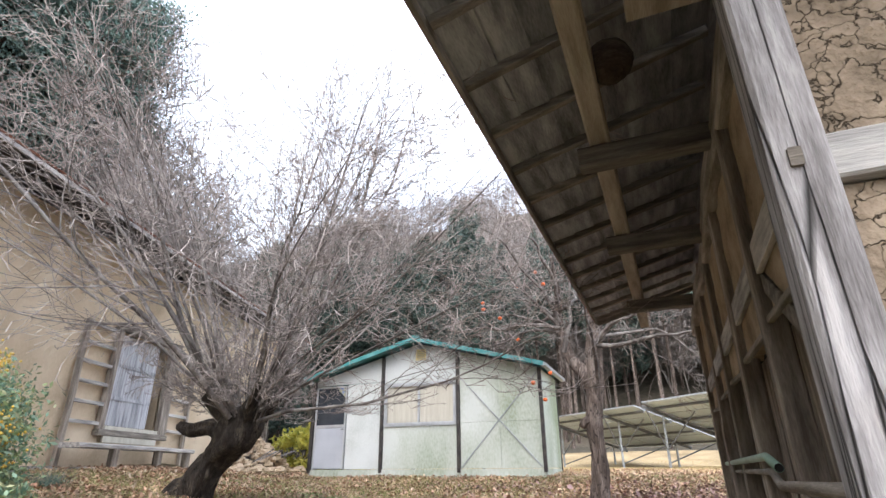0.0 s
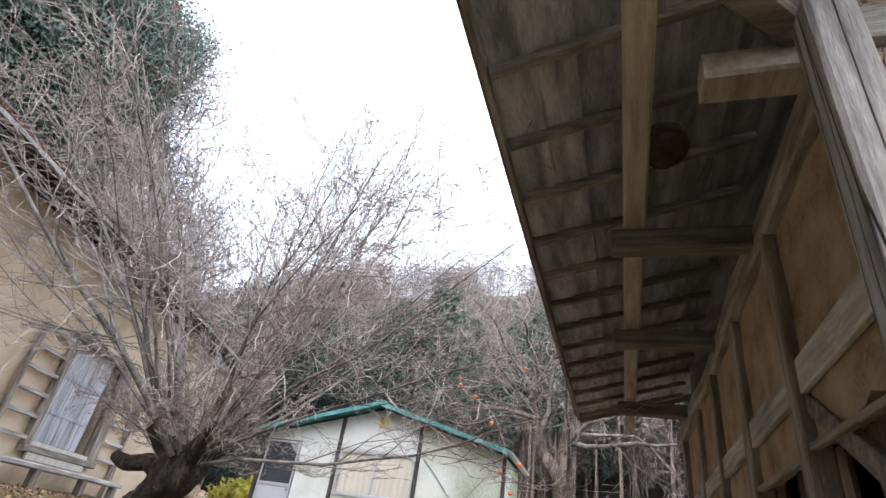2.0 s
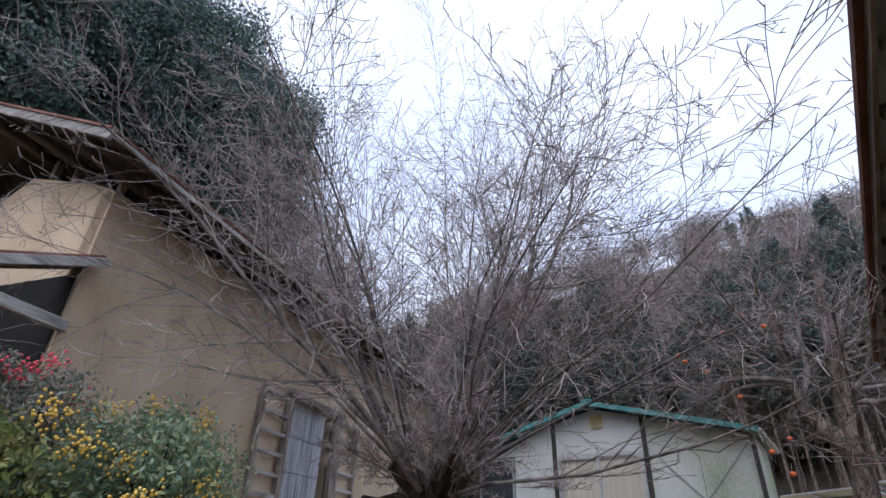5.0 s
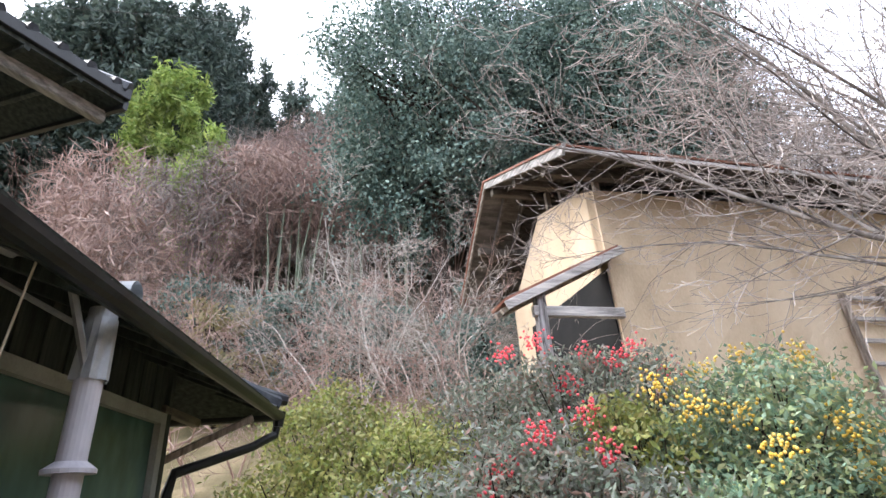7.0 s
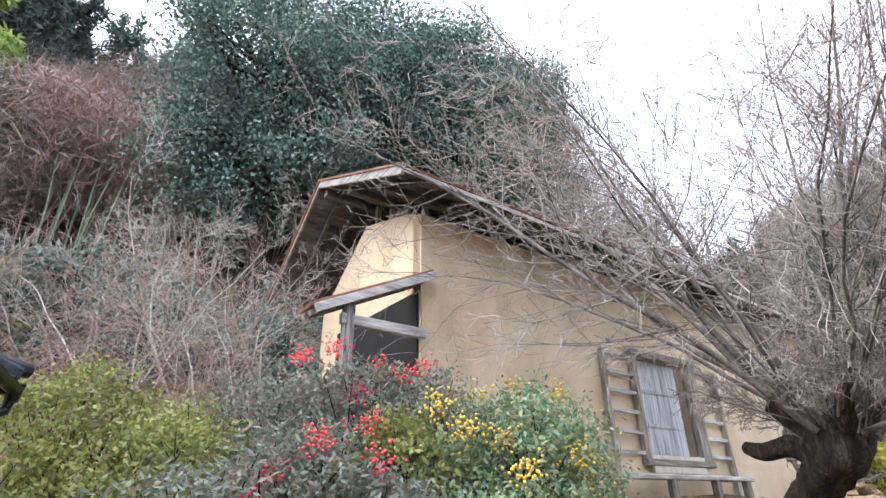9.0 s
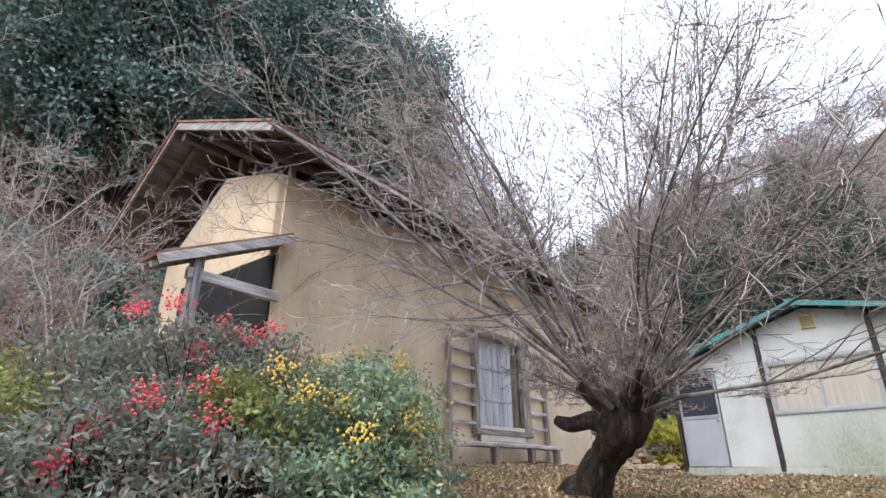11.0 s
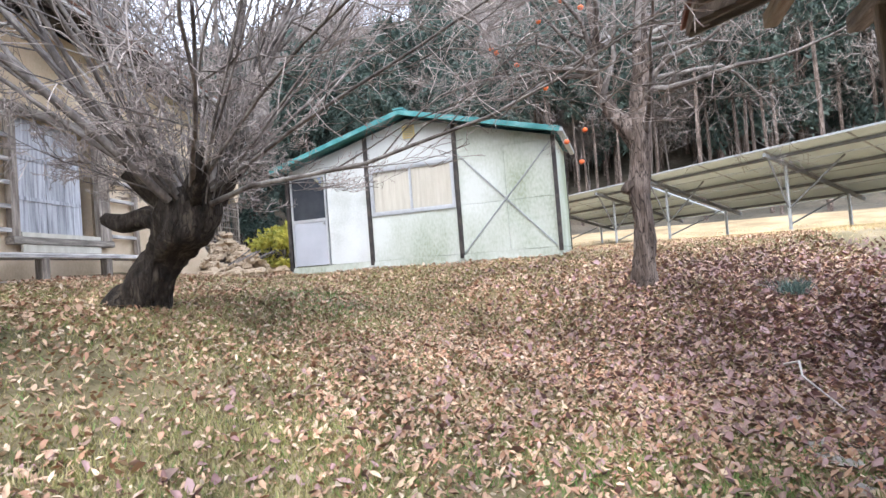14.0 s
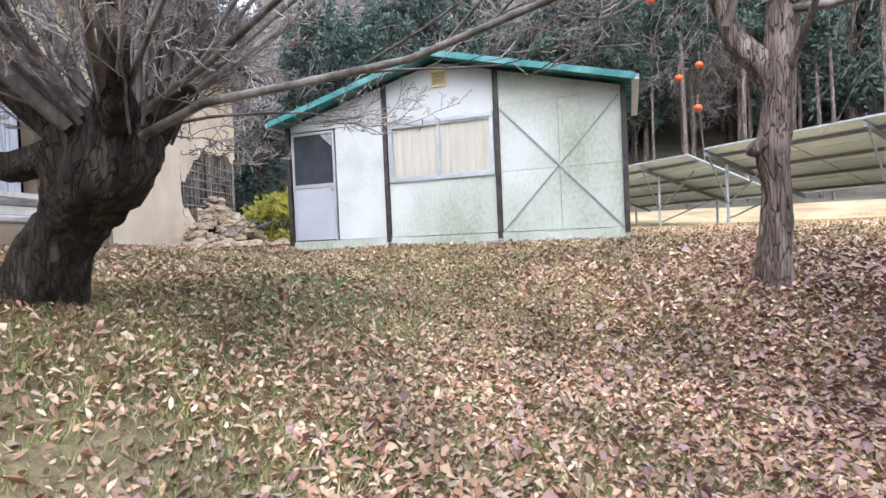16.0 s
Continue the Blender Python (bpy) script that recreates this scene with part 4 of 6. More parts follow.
# window, laths and bench
kwin = kpart("window", Geo(), WOOD_BROWN, "boarded window in an aged timber frame")
for n, (u0, u1, z0, z1) in enumerate(((4.12, 4.24, 0.66, 2.42), (5.74, 6.0, 0.66, 2.42), (4.1, 6.02, 2.32, 2.44), (4.1, 6.02, 0.6, 0.7))):
    g = Geo()
    g.beam((0.06, (u0 + u1) / 2, z0), (0.06, (u0 + u1) / 2, z1), u1 - u0, 0.1, (1, 0, 0)) if z1 - z0 > 1 else g.beam((0.07, u0, (z0 + z1) / 2), (0.07, u1, (z0 + z1) / 2), 0.12, z1 - z0)
    kpart("frame", g, WOOD_BROWN if z1 - z0 > 1 else WOOD_BROWN_Y, "", kwin)
u = 4.24
while u < 5.5:
    w = random.uniform(0.13, 0.19)
    g = Geo()
    g.box(-0.05, -0.03 + random.uniform(0, 0.008), u, u + w - 0.006, 0.78, 2.3)
    kpart("door_board", g, WOOD_DOOR, "bleached bluish-grey board", kwin)
    u += w
for z in (1.2, 1.75):
    g = Geo()
    g.box(-0.028, -0.012, 4.24, 5.5, z, z + 0.05)
    kpart("ledge_batten", g, WOOD_DOOR, "", kwin)
g = Geo()
g.box(0.08, 0.11, 4.25, 5.72, 0.5, 0.76)
kpart("sill_board", g, WHITE_BOARD, "pale cream board below the window")
for u0, u1, rungs in ((3.4, 4.12, 6), (6.02, 6.7, 6)):
    for u in (u0, u1):
        g = Geo()
        g.beam((0.07, u, 0.12), (0.07, u, 2.32), 0.09, 0.07, (1, 0, 0), wob=0.006)
        if abs(u - 4.12) > 0.01 and abs(u - 6.02) > 0.01:
            kpart("stile", g, WOOD_BROWN, "worn purplish-brown upright")
    for k in range(rungs):
        z = 0.78 + k * 0.3
        g = Geo()
        g.beam((0.07, u0, z), (0.07, u1, z), 0.05, 0.055, wob=0.004)
        kpart("rung", g, WOOD_GREY_Y)
bench = thing("bench", kura.matrix_world.copy() @ pose(0.35, 4.9, 0), "rough plank ledge on short posts against the earthen wall", "bench")
g = Geo()
g.beam((0, -1.65, 0.42), (0, 1.55, 0.42), 0.32, 0.07, worn=0.2, wob=0.006)
part("seat_plank", g, WOOD_GREY_Y, bench)
for u in (-0.75, 0.45, 1.4):
    g = Geo()
    g.beam((0.08, u, -0.02), (0.08, u, 0.39), 0.12, 0.12)
    part("leg", g, WOOD_BROWN, bench)
g = Geo()
g.beam((0.0, -1.5, 0.08), (0.0, 1.6, 0.08), 0.1, 0.1, worn=0.2, wob=0.01)
part("foot_beam", g, WOOD_BROWN_Y, bench)

# crumbled end: bare bamboo laths and fallen earth
for k in range(26):
    g = Geo()
    u = 9.02 + k * 0.088
    g.beam((-0.04, u, 0.2), (-0.04 + random.uniform(-0.03, 0.03), u + random.uniform(-0.03, 0.03), 1.92), 0.022, 0.014)
    kpart("lath", g, WOOD_BROWN)
for k in range(9):
    g = Geo()
    z = 0.35 + k * 0.17
    g.beam((-0.02, 9.0, z), (-0.02, KL + random.uniform(-0.4, 0), z + random.uniform(-0.05, 0.05)), 0.02, 0.02)
    kpart("lath", g, WOOD_BROWN_Y)
for u in (9.0, 10.2, 11.25):
    g = Geo()
    g.beam((-0.1, u, 0), (-0.1, u, 2.0), 0.12, 0.12)
    kpart("post", g, WOOD_BROWN)
rub = thing("rubble_heap", kura.matrix_world.copy() @ pose(0.35, 10.2, 0.05), "heap of fallen ochre wall earth and broken lath", "rubble")
g = Geo()
rng = np.random.default_rng(5)
for k in range(520):
    u, n = rng.normal(0.1, 0.95), rng.normal(0.15, 0.5)
    z = max(0.0, 1.15 - abs(u) * 0.7 - abs(n + 0.2) * 0.95) * rng.uniform(0.75, 1)
    g.ball((n - 0.2, u, z), rng.uniform(0.04, 0.2) * rng.uniform(0.5, 1), 6, 4, 0.65, 0.5)
part("earth_mass", g, RUBBLE, rub, kind="stuff")
for k in range(10):
    g = Geo()
    u = rng.uniform(-1, 1)
    g.beam((0.1, u, 0.2), (0.5 + rng.uniform(0, 0.4), u + rng.uniform(-0.6, 0.6), 0.5), 0.025, 0.02)
    part("broken_lath", g, WOOD_GREY, rub)

# ---- dwelling beside the bushes ----
house = thing("dwelling", pose(-4.96, -0.85, -1.2, 0, 0, 7.6), "low dwelling clad in dark green-black boards with black gutters", "house")
HB = 1.2


def hpart(name, geo, mat, label="", parent=None):
    """A part of the dwelling; heights are given from the shed's floor."""
    geo.v = [(x, y, z + HB) for x, y, z in geo.v]
    return part(name, geo, mat, parent or house, label)


def hroof(y):
    return 0.87 + (0.55 - y) * 0.42


x = 0.06
while x < 4.6:
    w = 0.2
    g = Geo()
    g.box(x, x + w - 0.008, -0.02, 0.0, 0.78, 1.22)
    hpart("wall_board", g, DARK_BOARD)
    g = Geo()
    g.box(x + w - 0.02, x + w + 0.01, 0.0, 0.012, 0.78, 1.22)
    hpart("cover_strip", g, DARK_BOARD)
    x += w
g = Geo()
g.box(0.0, 0.06, -0.05, 0.03, -1.2, 1.2)
hpart("corner_post", g, DARK_BOARD)
g = Geo()
g.box(0.0, 0.03, -4, -0.05, -1.2, 1.2)
g.box(2.0, 4.6, -0.06, -0.01, -1.2, 0.78)
g.box(4.57, 4.6, -4, -0.05, -1.2, 1.2)
g.box(0, 4.6, -4.05, -4, -1.2, 1.2)
hpart("wall", g, DARK_BOARD)
hw = hpart("glass_door", Geo(), CURTAIN_GREEN, "tall window with a pale frame and green curtain behind the glass")
for x0, x1, z0, z1 in ((0.08, 0.16, -1.0, 0.72), (1.86, 1.94, -1.0, 0.72), (0.08, 1.94, 0.72, 0.79), (0.08, 1.94, -1.06, -1.0)):
    g = Geo()
    g.box(x0, x1, -0.03, 0.035, z0, z1)
    hpart("frame", g, material("pale_green_frame", [(0.24, 0.25, 0.23), (0.36, 0.37, 0.35)], 5, rough=0.6, bump=0.1), "", hw)
g = Geo()
g.box(0.16, 1.86, -0.02, -0.008, -1.0, 0.72)
hpart("pane", g, CURTAIN_GREEN, "", hw)
# hipped roof
EX = -0.68
g = Geo()
zt = hroof(-1.9)
for a in (((EX, 0.54), (4.9, 0.54), (4.9, -1.9), (EX + 2.52, -1.9)), ((EX, -4.5), (EX, 0.54), (EX + 2.52, -1.9), (EX + 2.52, -1.9)), ((4.9, -4.5), (EX, -4.5), (EX + 2.52, -1.9), (4.9, -1.9))):
    zz = [0.87 if q[1] in (0.54, -4.5) else zt for q in a]
    p = [(q[0], q[1], h + 0.05) for q, h in zip(a, zz)]
    if p[2] == p[3]:
        g.put(p[:3] + [(a_, b_, c_ - 0.05) for a_, b_, c_ in p[:3]], [(0, 1, 2), (5, 4, 3)])
    else:
        g.plate(*p, 0.05)
hpart("roof_deck", g, DARK_BOARD)
k = 0
x = EX
while x < 4.9:
    g = Geo()
    y1 = max(-1.85, 0.6 - max(0, (x - EX)))
    g.tube([(x + 0.1, 0.56, hroof(0.56) + 0.05), (x + 0.1, y1, hroof(y1) + 0.05)], 0.035, 6)
    hpart("tile_row", g, TILE)
    x += 0.24
g = Geo()
g.tube([(EX - 0.02, 0.58, 0.95), (EX + 2.52, -1.9, hroof(-1.9) + 0.12)], 0.08, 8)
g.tube([(EX - 0.1, 0.64, 1.0), (EX + 0.25, 0.3, 1.04)], [0.05, 0.09], 8)
hpart("hip_ridge", g, TILE, "rounded black hip tiles with an upturned end")
x = EX + 0.3
while x < 4.6:
    g = Geo()
    g.beam((x, 0.6, hroof(0.6) - 0.0), (x, -0.1, hroof(-0.1) - 0.0), 0.045, 0.05)
    hpart("rafter", g, DARK_BOARD)
    x += 0.42
gut = hpart("gutter", Geo(), GUTTER, "black half-round gutter")
g = Geo()
n = 8
for (ax, ay), (bx, by) in (((EX - 0.06, 0.6), (4.9, 0.6)), ((EX - 0.06, 0.6), (EX - 0.06, -4.4))):
    d = Vector((bx - ax, by - ay, 0)).normalized()
    s = Vector((-d.y, d.x, 0))
    vs = []
    for p in ((ax, ay), (bx, by)):
        for k in range(n + 1):
            a = math.pi + math.pi * k / n
            vs.append((p[0] + s.x * 0.055 * math.cos(a), p[1] + s.y * 0.055 * math.cos(a), 0.88 + 0.055 * math.sin(a)))
    g.put(vs, [(k, k + 1, n + 2 + k, n + 1 + k) for k in range(n)])
    hpart("gutter_run", g, GUTTER, "", gut)
    g = Geo()
g.tube([(EX - 0.06, 0.6, 0.84), (EX - 0.06, 0.58, 0.72), (EX + 0.1, 0.45, 0.62), (-0.06, 0.08, 0.42), (-0.06, 0.05, 0.3), (-0.06, 0.05, -1.15)], 0.035, 10)
g.tube([(EX - 0.06, 0.6, 0.9), (EX - 0.06, 0.6, 0.78)], [0.06, 0.04], 10)
hpart("downpipe", g, GUTTER, "black bent downpipe", gut)
g = Geo()
g.beam((EX + 0.2, 0.45, 0.82), (-0.02, 0.0, 0.5), 0.05, 0.05)
hpart("brace", g, WOOD_BROWN)
g = Geo()
g.beam((EX + 0.1, 0.0, 0.82), (0.1, 0.0, 0.82), 0.06, 0.06)
hpart("eave_beam", g, WOOD_BROWN_X)

flue = thing("stove_flue", house.matrix_world.copy() @ pose(0, 0, 0), "pale grey stove pipe with a collar, strapped under the eave", "flue")
FX, FY = 1.86, 0.46


def fpart(name, pts, r, mat, sides=20, label=""):
    g = Geo()
    g.tube([(x, y, z + HB) for x, y, z in pts], r, sides)
    return part(name, g, mat, flue, label, smooth=False)


fpart("pipe", [(FX, FY, -1.19), (FX, FY, 0.84)], 0.048, STOVE_PIPE)
fpart("collar", [(FX, FY, 0.3), (FX, FY, 0.315), (FX, FY, 0.34)], [0.085, 0.085, 0.052], STOVE_PIPE)
fpart("strap", [(FX, FY, 0.78), (FX, FY, 0.8)], 0.052, GALV, label="metal strap")
fpart("band", [(FX, FY, 0.84), (FX, FY, 0.9)], 0.051, GALV, label="shiny metal band")
g = Geo()
for k in range(14):
    w0, w1 = 6.2832 * k / 14, 6.2832 * (k + 1) / 14
    r0, r1, r2, r3 = (0.062 + 0.012 * math.sin(k * 2.3), 0.062 + 0.012 * math.sin((k + 1) % 14 * 2.3), 0.056 + 0.006 * math.sin(k * 3.1), 0.056 + 0.006 * math.sin((k + 1) % 14 * 3.1))
    g.put([(FX + r0 * math.cos(w0), FY + r0 * math.sin(w0), 0.62 + HB), (FX + r1 * math.cos(w1), FY + r1 * math.sin(w1), 0.62 + HB), (FX + r3 * math.cos(w1), FY + r3 * math.sin(w1), 0.86 + HB), (FX + r2 * math.cos(w0), FY + r2 * math.sin(w0), 0.86 + HB)], [(0, 1, 2, 3)])
part("foil_wrap", g, GALV, flue, "crumpled metal foil wrap")
fpart("bracket", [(FX + 0.04, FY, 0.66), (FX + 0.16, FY - 0.05, 0.95)], 0.016, GALV, 6)
fpart("bracket", [(FX, FY, 0.79), (FX + 0.22, 0.1, 1.0)], 0.012, GALV, 6)
fpart("bracket", [(FX - 0.04, FY, 0.95), (FX + 0.35, 0.25, 1.02)], 0.02, GALV, 6)
g = Geo()
for k in range(16):
    a, b = 6.2832 * k / 16, 6.2832 * (k + 1) / 16
    p = [(FX - 0.09 + 0.055 * math.cos(t), FY + 0.03 + d, 1.0 + HB + 0.055 * math.sin(t)) for t in (a, b) for d in (-0.035, 0.035)]
    g.put(p, [(0, 1, 3, 2)])
    g.put(p, [(2, 3, 1, 0)])
part("hoop", g, GALV, flue, "open metal hoop")
for x0 in (2.28, 2.6):
    cord = thing("cord", house.matrix_world.copy(), "thin pale cord hanging from the eave", "cord")
    g = Geo()
    g.tube([(x0, 0.45, 0.98 + HB), (x0 + 0.03, 0.43, 0.5 + HB), (x0 + 0.08, 0.42, -0.1 + HB)], 0.004, 5)
    part("strand", g, ROPE, cord)

# taller tiled roof beyond
tall = thing("neighbouring_house", pose(-5.0, -1.74, 3.78), "corner of a taller house's roof in dark tiles", "house")
ea, eb = Vector((0.913, -0.407, 0)), Vector((-0.208, -0.978, 0))
c = ea * 3.5 + eb * 3.5 + Vector((0, 0, 1.3))
for p0, p1, p2 in (((0, 0, 0), ea * 6, c), (eb * 6, (0, 0, 0), c), (ea * 6, ea * 6 + eb * 6, c), (ea * 6 + eb * 6, eb * 6, c)):
    vs = [Vector(p0), Vector(p1), Vector(p2)]
    g = Geo()
    g.put(vs + [v - Vector((0, 0, 0.1)) for v in vs], [(0, 1, 2), (5, 4, 3), (0, 3, 4, 1)])
    part("roof_slope", g, DARK_BOARD, tall)
g = Geo()
g.tube([(0, 0, 0.06), tuple(c + Vector((0, 0, 0.08)))], 0.1, 8)
part("hip_ridge", g, TILE, tall)
for k in range(24):
    g = Geo()
    p = ea * (0.15 + k * 0.24)
    q = p + (eb * 1 + Vector((0, 0, 0.37))) * min(0.15 + k * 0.24, 3.4)
    g.tube([tuple(p + Vector((0, 0, 0.05)) - eb * 0.05), tuple(q + Vector((0, 0, 0.05)))], 0.05, 6)
    part("tile_row", g, TILE, tall)
g = Geo()
g.beam(tuple(eb * -0.02), tuple(ea * 6), 0.05, 0.12)
g.beam((0, 0, -0.1), tuple(eb * 5), 0.05, 0.1)
part("fascia", g, GUTTER, tall)
for k in range(1, 14):
    g = Geo()
    g.beam(tuple(ea * 0.42 * k + Vector((0, 0, -0.1))), tuple(ea * 0.42 * k + eb * 1.3 + Vector((0, 0, -0.1))), 0.05, 0.07)
    part("rafter", g, DARK_BOARD, tall)
g = Geo()
g.beam(tuple(eb * 0.25 + Vector((0, 0, -0.18))), tuple(ea * 5 + eb * 0.25 + Vector((0, 0, -0.18))), 0.1, 0.12)
part("eave_beam", g, WOOD_GREY_X, tall)
g = Geo()
o = ea * 1.0 + eb * 1.0
p = [o, o + ea * 4, o + ea * 4 + eb * 4, o + eb * 4]
g.put([(v.x, v.y, -0.05) for v in p] + [(v.x, v.y, -4.9) for v in p], [(0, 1, 2, 3)] + [(i, i + 4, (i + 1) % 4 + 4, (i + 1) % 4) for i in range(4)])
part("wall", g, DARK_BOARD, tall)

# ---- solar arrays on frames ----
def solar(x0, y0, turn, cols, label):
    root = thing("solar_array", pose(x0, y0, gz(x0, y0), 0, 0, turn), label, "solar panels", "solar arrays")
    pw, ph, tilt, rows = 1.65, 1.0, radians(15), 4
    lo, hi = 0.8, 0.8 + rows * ph * math.sin(tilt)
    dep = rows * ph * math.cos(tilt)
    panel = Geo()
    panel.plate((0.02, 0, 0), (pw - 0.02, 0, 0), (pw - 0.02, dep / rows - 0.03, (lo - hi) / rows), (0.02, dep / rows - 0.03, (lo - hi) / rows), 0.012)
    rim = Geo()
    for a, b in (((0, 0, 0), (pw, 0, 0)), ((0, dep / rows, (lo - hi) / rows), (pw, dep / rows, (lo - hi) / rows)), ((0.01, 0, 0), (0.01, dep / rows, (lo - hi) / rows)), ((pw - 0.01, 0, 0), (pw - 0.01, dep / rows, (lo - hi) / rows))):
        rim.beam(a, b, 0.025, 0.045)
    pm, rm = mesh_of("solar_panel", panel, SOLAR_BACK), mesh_of("panel_frame", rim, GALV)
    for i in range(cols):
        for j in range(rows):
            p = part("solar_panel", pm, SOLAR_BACK, root)
            p.location = (i * pw, dep * j / rows, hi + (lo - hi) * j / rows)
            part("panel_frame", rm, GALV, p)
    for k in range(cols // 2 + 1):
        x = min(k * 2 * pw, cols * pw - 0.1) + 0.05
        g = Geo()
        g.beam((x, -0.05, hi - 0.13), (x, dep, lo - 0.13), 0.06, 0.09)
        part("rafter", g, STEEL_GREY, root)
        for y, z in ((0.7, hi - 0.3), (dep - 0.7, lo + 0.02)):
            g = Geo()
            g.beam((x, y, -0.3), (x, y, z), 0.06, 0.06)
            part("leg", g, GALV, root)
        for a, b in (((x, 0.7, 0.15), (x, dep - 0.9, lo)), ((x, 0.7, 0.5), (x, 0.05, hi - 0.15)), ((x, 0.7, 0.5), (x + 1.2, 0.7, hi - 0.35))):
            g = Geo()
            g.beam(a, b, 0.035, 0.035)
            part("brace", g, STEEL_GREY, root)
    for j in (0.4, 1.5, 2.5, 3.6):
        y = dep * j / rows
        g = Geo()
        g.beam((0, y, hi + (lo - hi) * y / dep - 0.07), (cols * pw, y, hi + (lo - hi) * y / dep - 0.07), 0.05, 0.07)
        part("rail", g, STEEL_GREY, root)
    return root


solar(-0.75, 18.3, -44, 7, "long solar array on galvanised legs, seen from behind")
solar(-4.6, 22.6, -44, 3, "short solar array on galvanised legs, seen from behind")

# ---- trees ----
def bare_tree(name, at, label, category, trunk, limbs, spec, bark, twig, seed, limb_bark, low=-9.0):
    """trunk: points with radii; limbs: (start, direction, length, radius)."""
    rng = np.random.default_rng(seed)
    root = thing(name, pose(*at), label, category)
    g = Geo()
    for k, pts in enumerate(trunk):
        bole(g, pts, seed + k * 3.7, 0.17, 0.17, 34, 0.03)
    part("trunk", g, bark, root, smooth=True)
    for p, d, ln, r in limbs(rng):
        g, fine = Geo(), Geo()
        grow(g, rng, p, d, ln, r, 0, spec, None, fine, low)
        limb = part("limb", g, limb_bark, root, smooth=True)
        part("twig_mass", fine, twig, limb, kind="stuff")
    return root


def plum_limbs(rng):
    out = []
    for k in range(42):
        a = 2.39996 * k + rng.uniform(-0.2, 0.2)
        el = radians(20 + 64 * ((k * 0.618) % 1) ** 0.8 + rng.uniform(-4, 4))
        big = k % 4 == 0
        c = (0.72 + 0.24 * math.cos(a) * rng.uniform(0.3, 1.1), 0.24 * math.sin(a), 0.9 + 0.14 * math.sin(el) + rng.uniform(-0.06, 0.06))
        reach = 3.2 + 2.0 * math.sin(el) + (0.6 if math.cos(a - 3.9) > 0.5 else 0)
        reach += 0.7 if math.cos(a - 0.7) > 0.4 else 0
        out.append((c, (math.cos(a) * math.cos(el) + 0.06, math.sin(a) * math.cos(el), math.sin(el)), reach * rng.uniform(0.88, 1.1), rng.uniform(0.034, 0.048) if big and el > 0.7 else rng.uniform(0.016, 0.027)))
    for k in range(8):
        a, el = radians(5 + k * 10), radians((44, 60, 50, 68)[k % 4])
        out.append(((0.86, 0.08, 1.0), (math.cos(a) * math.cos(el), math.sin(a) * math.cos(el), math.sin(el)), rng.uniform(3.7, 4.5), rng.uniform(0.014, 0.024)))
    for k in range(34):
        a, el = 2.39996 * k + 1, radians(rng.uniform(12, 80))
        q = rng.uniform(0.2, 0.34)
        out.append(((0.72 + q * math.cos(a), q * math.sin(a), rng.uniform(0.85, 1.1)), (math.cos(a) * math.cos(el), math.sin(a) * math.cos(el), math.sin(el)), rng.uniform(0.6, 1.7), rng.uniform(0.006, 0.012)))
    return out


plum = bare_tree("plum_tree", (-5.55, 6.25, gz(-5.55, 6.25) - 0.05), "bare pollarded tree, dark leaning trunk, fan of shoots", "tree",
                 [[(-0.14, 0, -0.15, 0.38), (-0.04, 0, 0.03, 0.29), (0.06, 0.02, 0.15, 0.235), (0.17, -0.02, 0.32, 0.2), (0.3, 0.01, 0.47, 0.165), (0.43, -0.01, 0.6, 0.19), (0.6, 0, 0.76, 0.27), (0.76, 0, 0.95, 0.23), (0.8, 0, 1.05, 0.1)],
                  [(0.5, 0, 0.75, 0.14), (0.2, -0.02, 0.86, 0.1), (-0.1, -0.05, 0.82, 0.075), (-0.3, -0.05, 0.88, 0.06)],
                  [(0.62, 0, 0.82, 0.15), (0.85, 0.1, 1.0, 0.12), (1.05, 0.15, 1.2, 0.06)],
                  [(0.62, 0, 0.82, 0.15), (0.5, 0.25, 1.0, 0.1), (0.45, 0.4, 1.25, 0.06)],
                  [(0.62, 0, 0.82, 0.15), (0.55, -0.2, 1.02, 0.11), (0.4, -0.4, 1.2, 0.06)],
                  [(0.7, 0, 0.9, 0.14), (0.95, -0.2, 1.06, 0.09), (1.15, -0.32, 1.28, 0.05)]],
                 plum_limbs, [(13, 43, 0.4, 0.09, 0.0), (7, 44, 0.42, 0.13, 0.01), (3, 45, 0.42, 0.15, 0.02), (0, 0, 0, 0.15, 0.02)], BARK, TWIG, 11, PLUM_LIMB, 1.05)


def persimmon_limbs(rng):
    out = []
    for k in range(24):
        a = 6.2832 * k / 24 * 4.3
        el = radians(rng.uniform(-8, 45) if k % 3 else rng.uniform(50, 85))
        s = -0.3 if math.cos(a) < 0 else 0.12
        out.append(((s + 0.1 * math.cos(a), 0.1 * math.sin(a), rng.uniform(2.4, 3.4) - (0 if k % 5 else 0.6)), (math.cos(a) * math.cos(el), math.sin(a) * math.cos(el), math.sin(el)), rng.uniform(1.6, 2.7), rng.uniform(0.028, 0.05)))
    return out


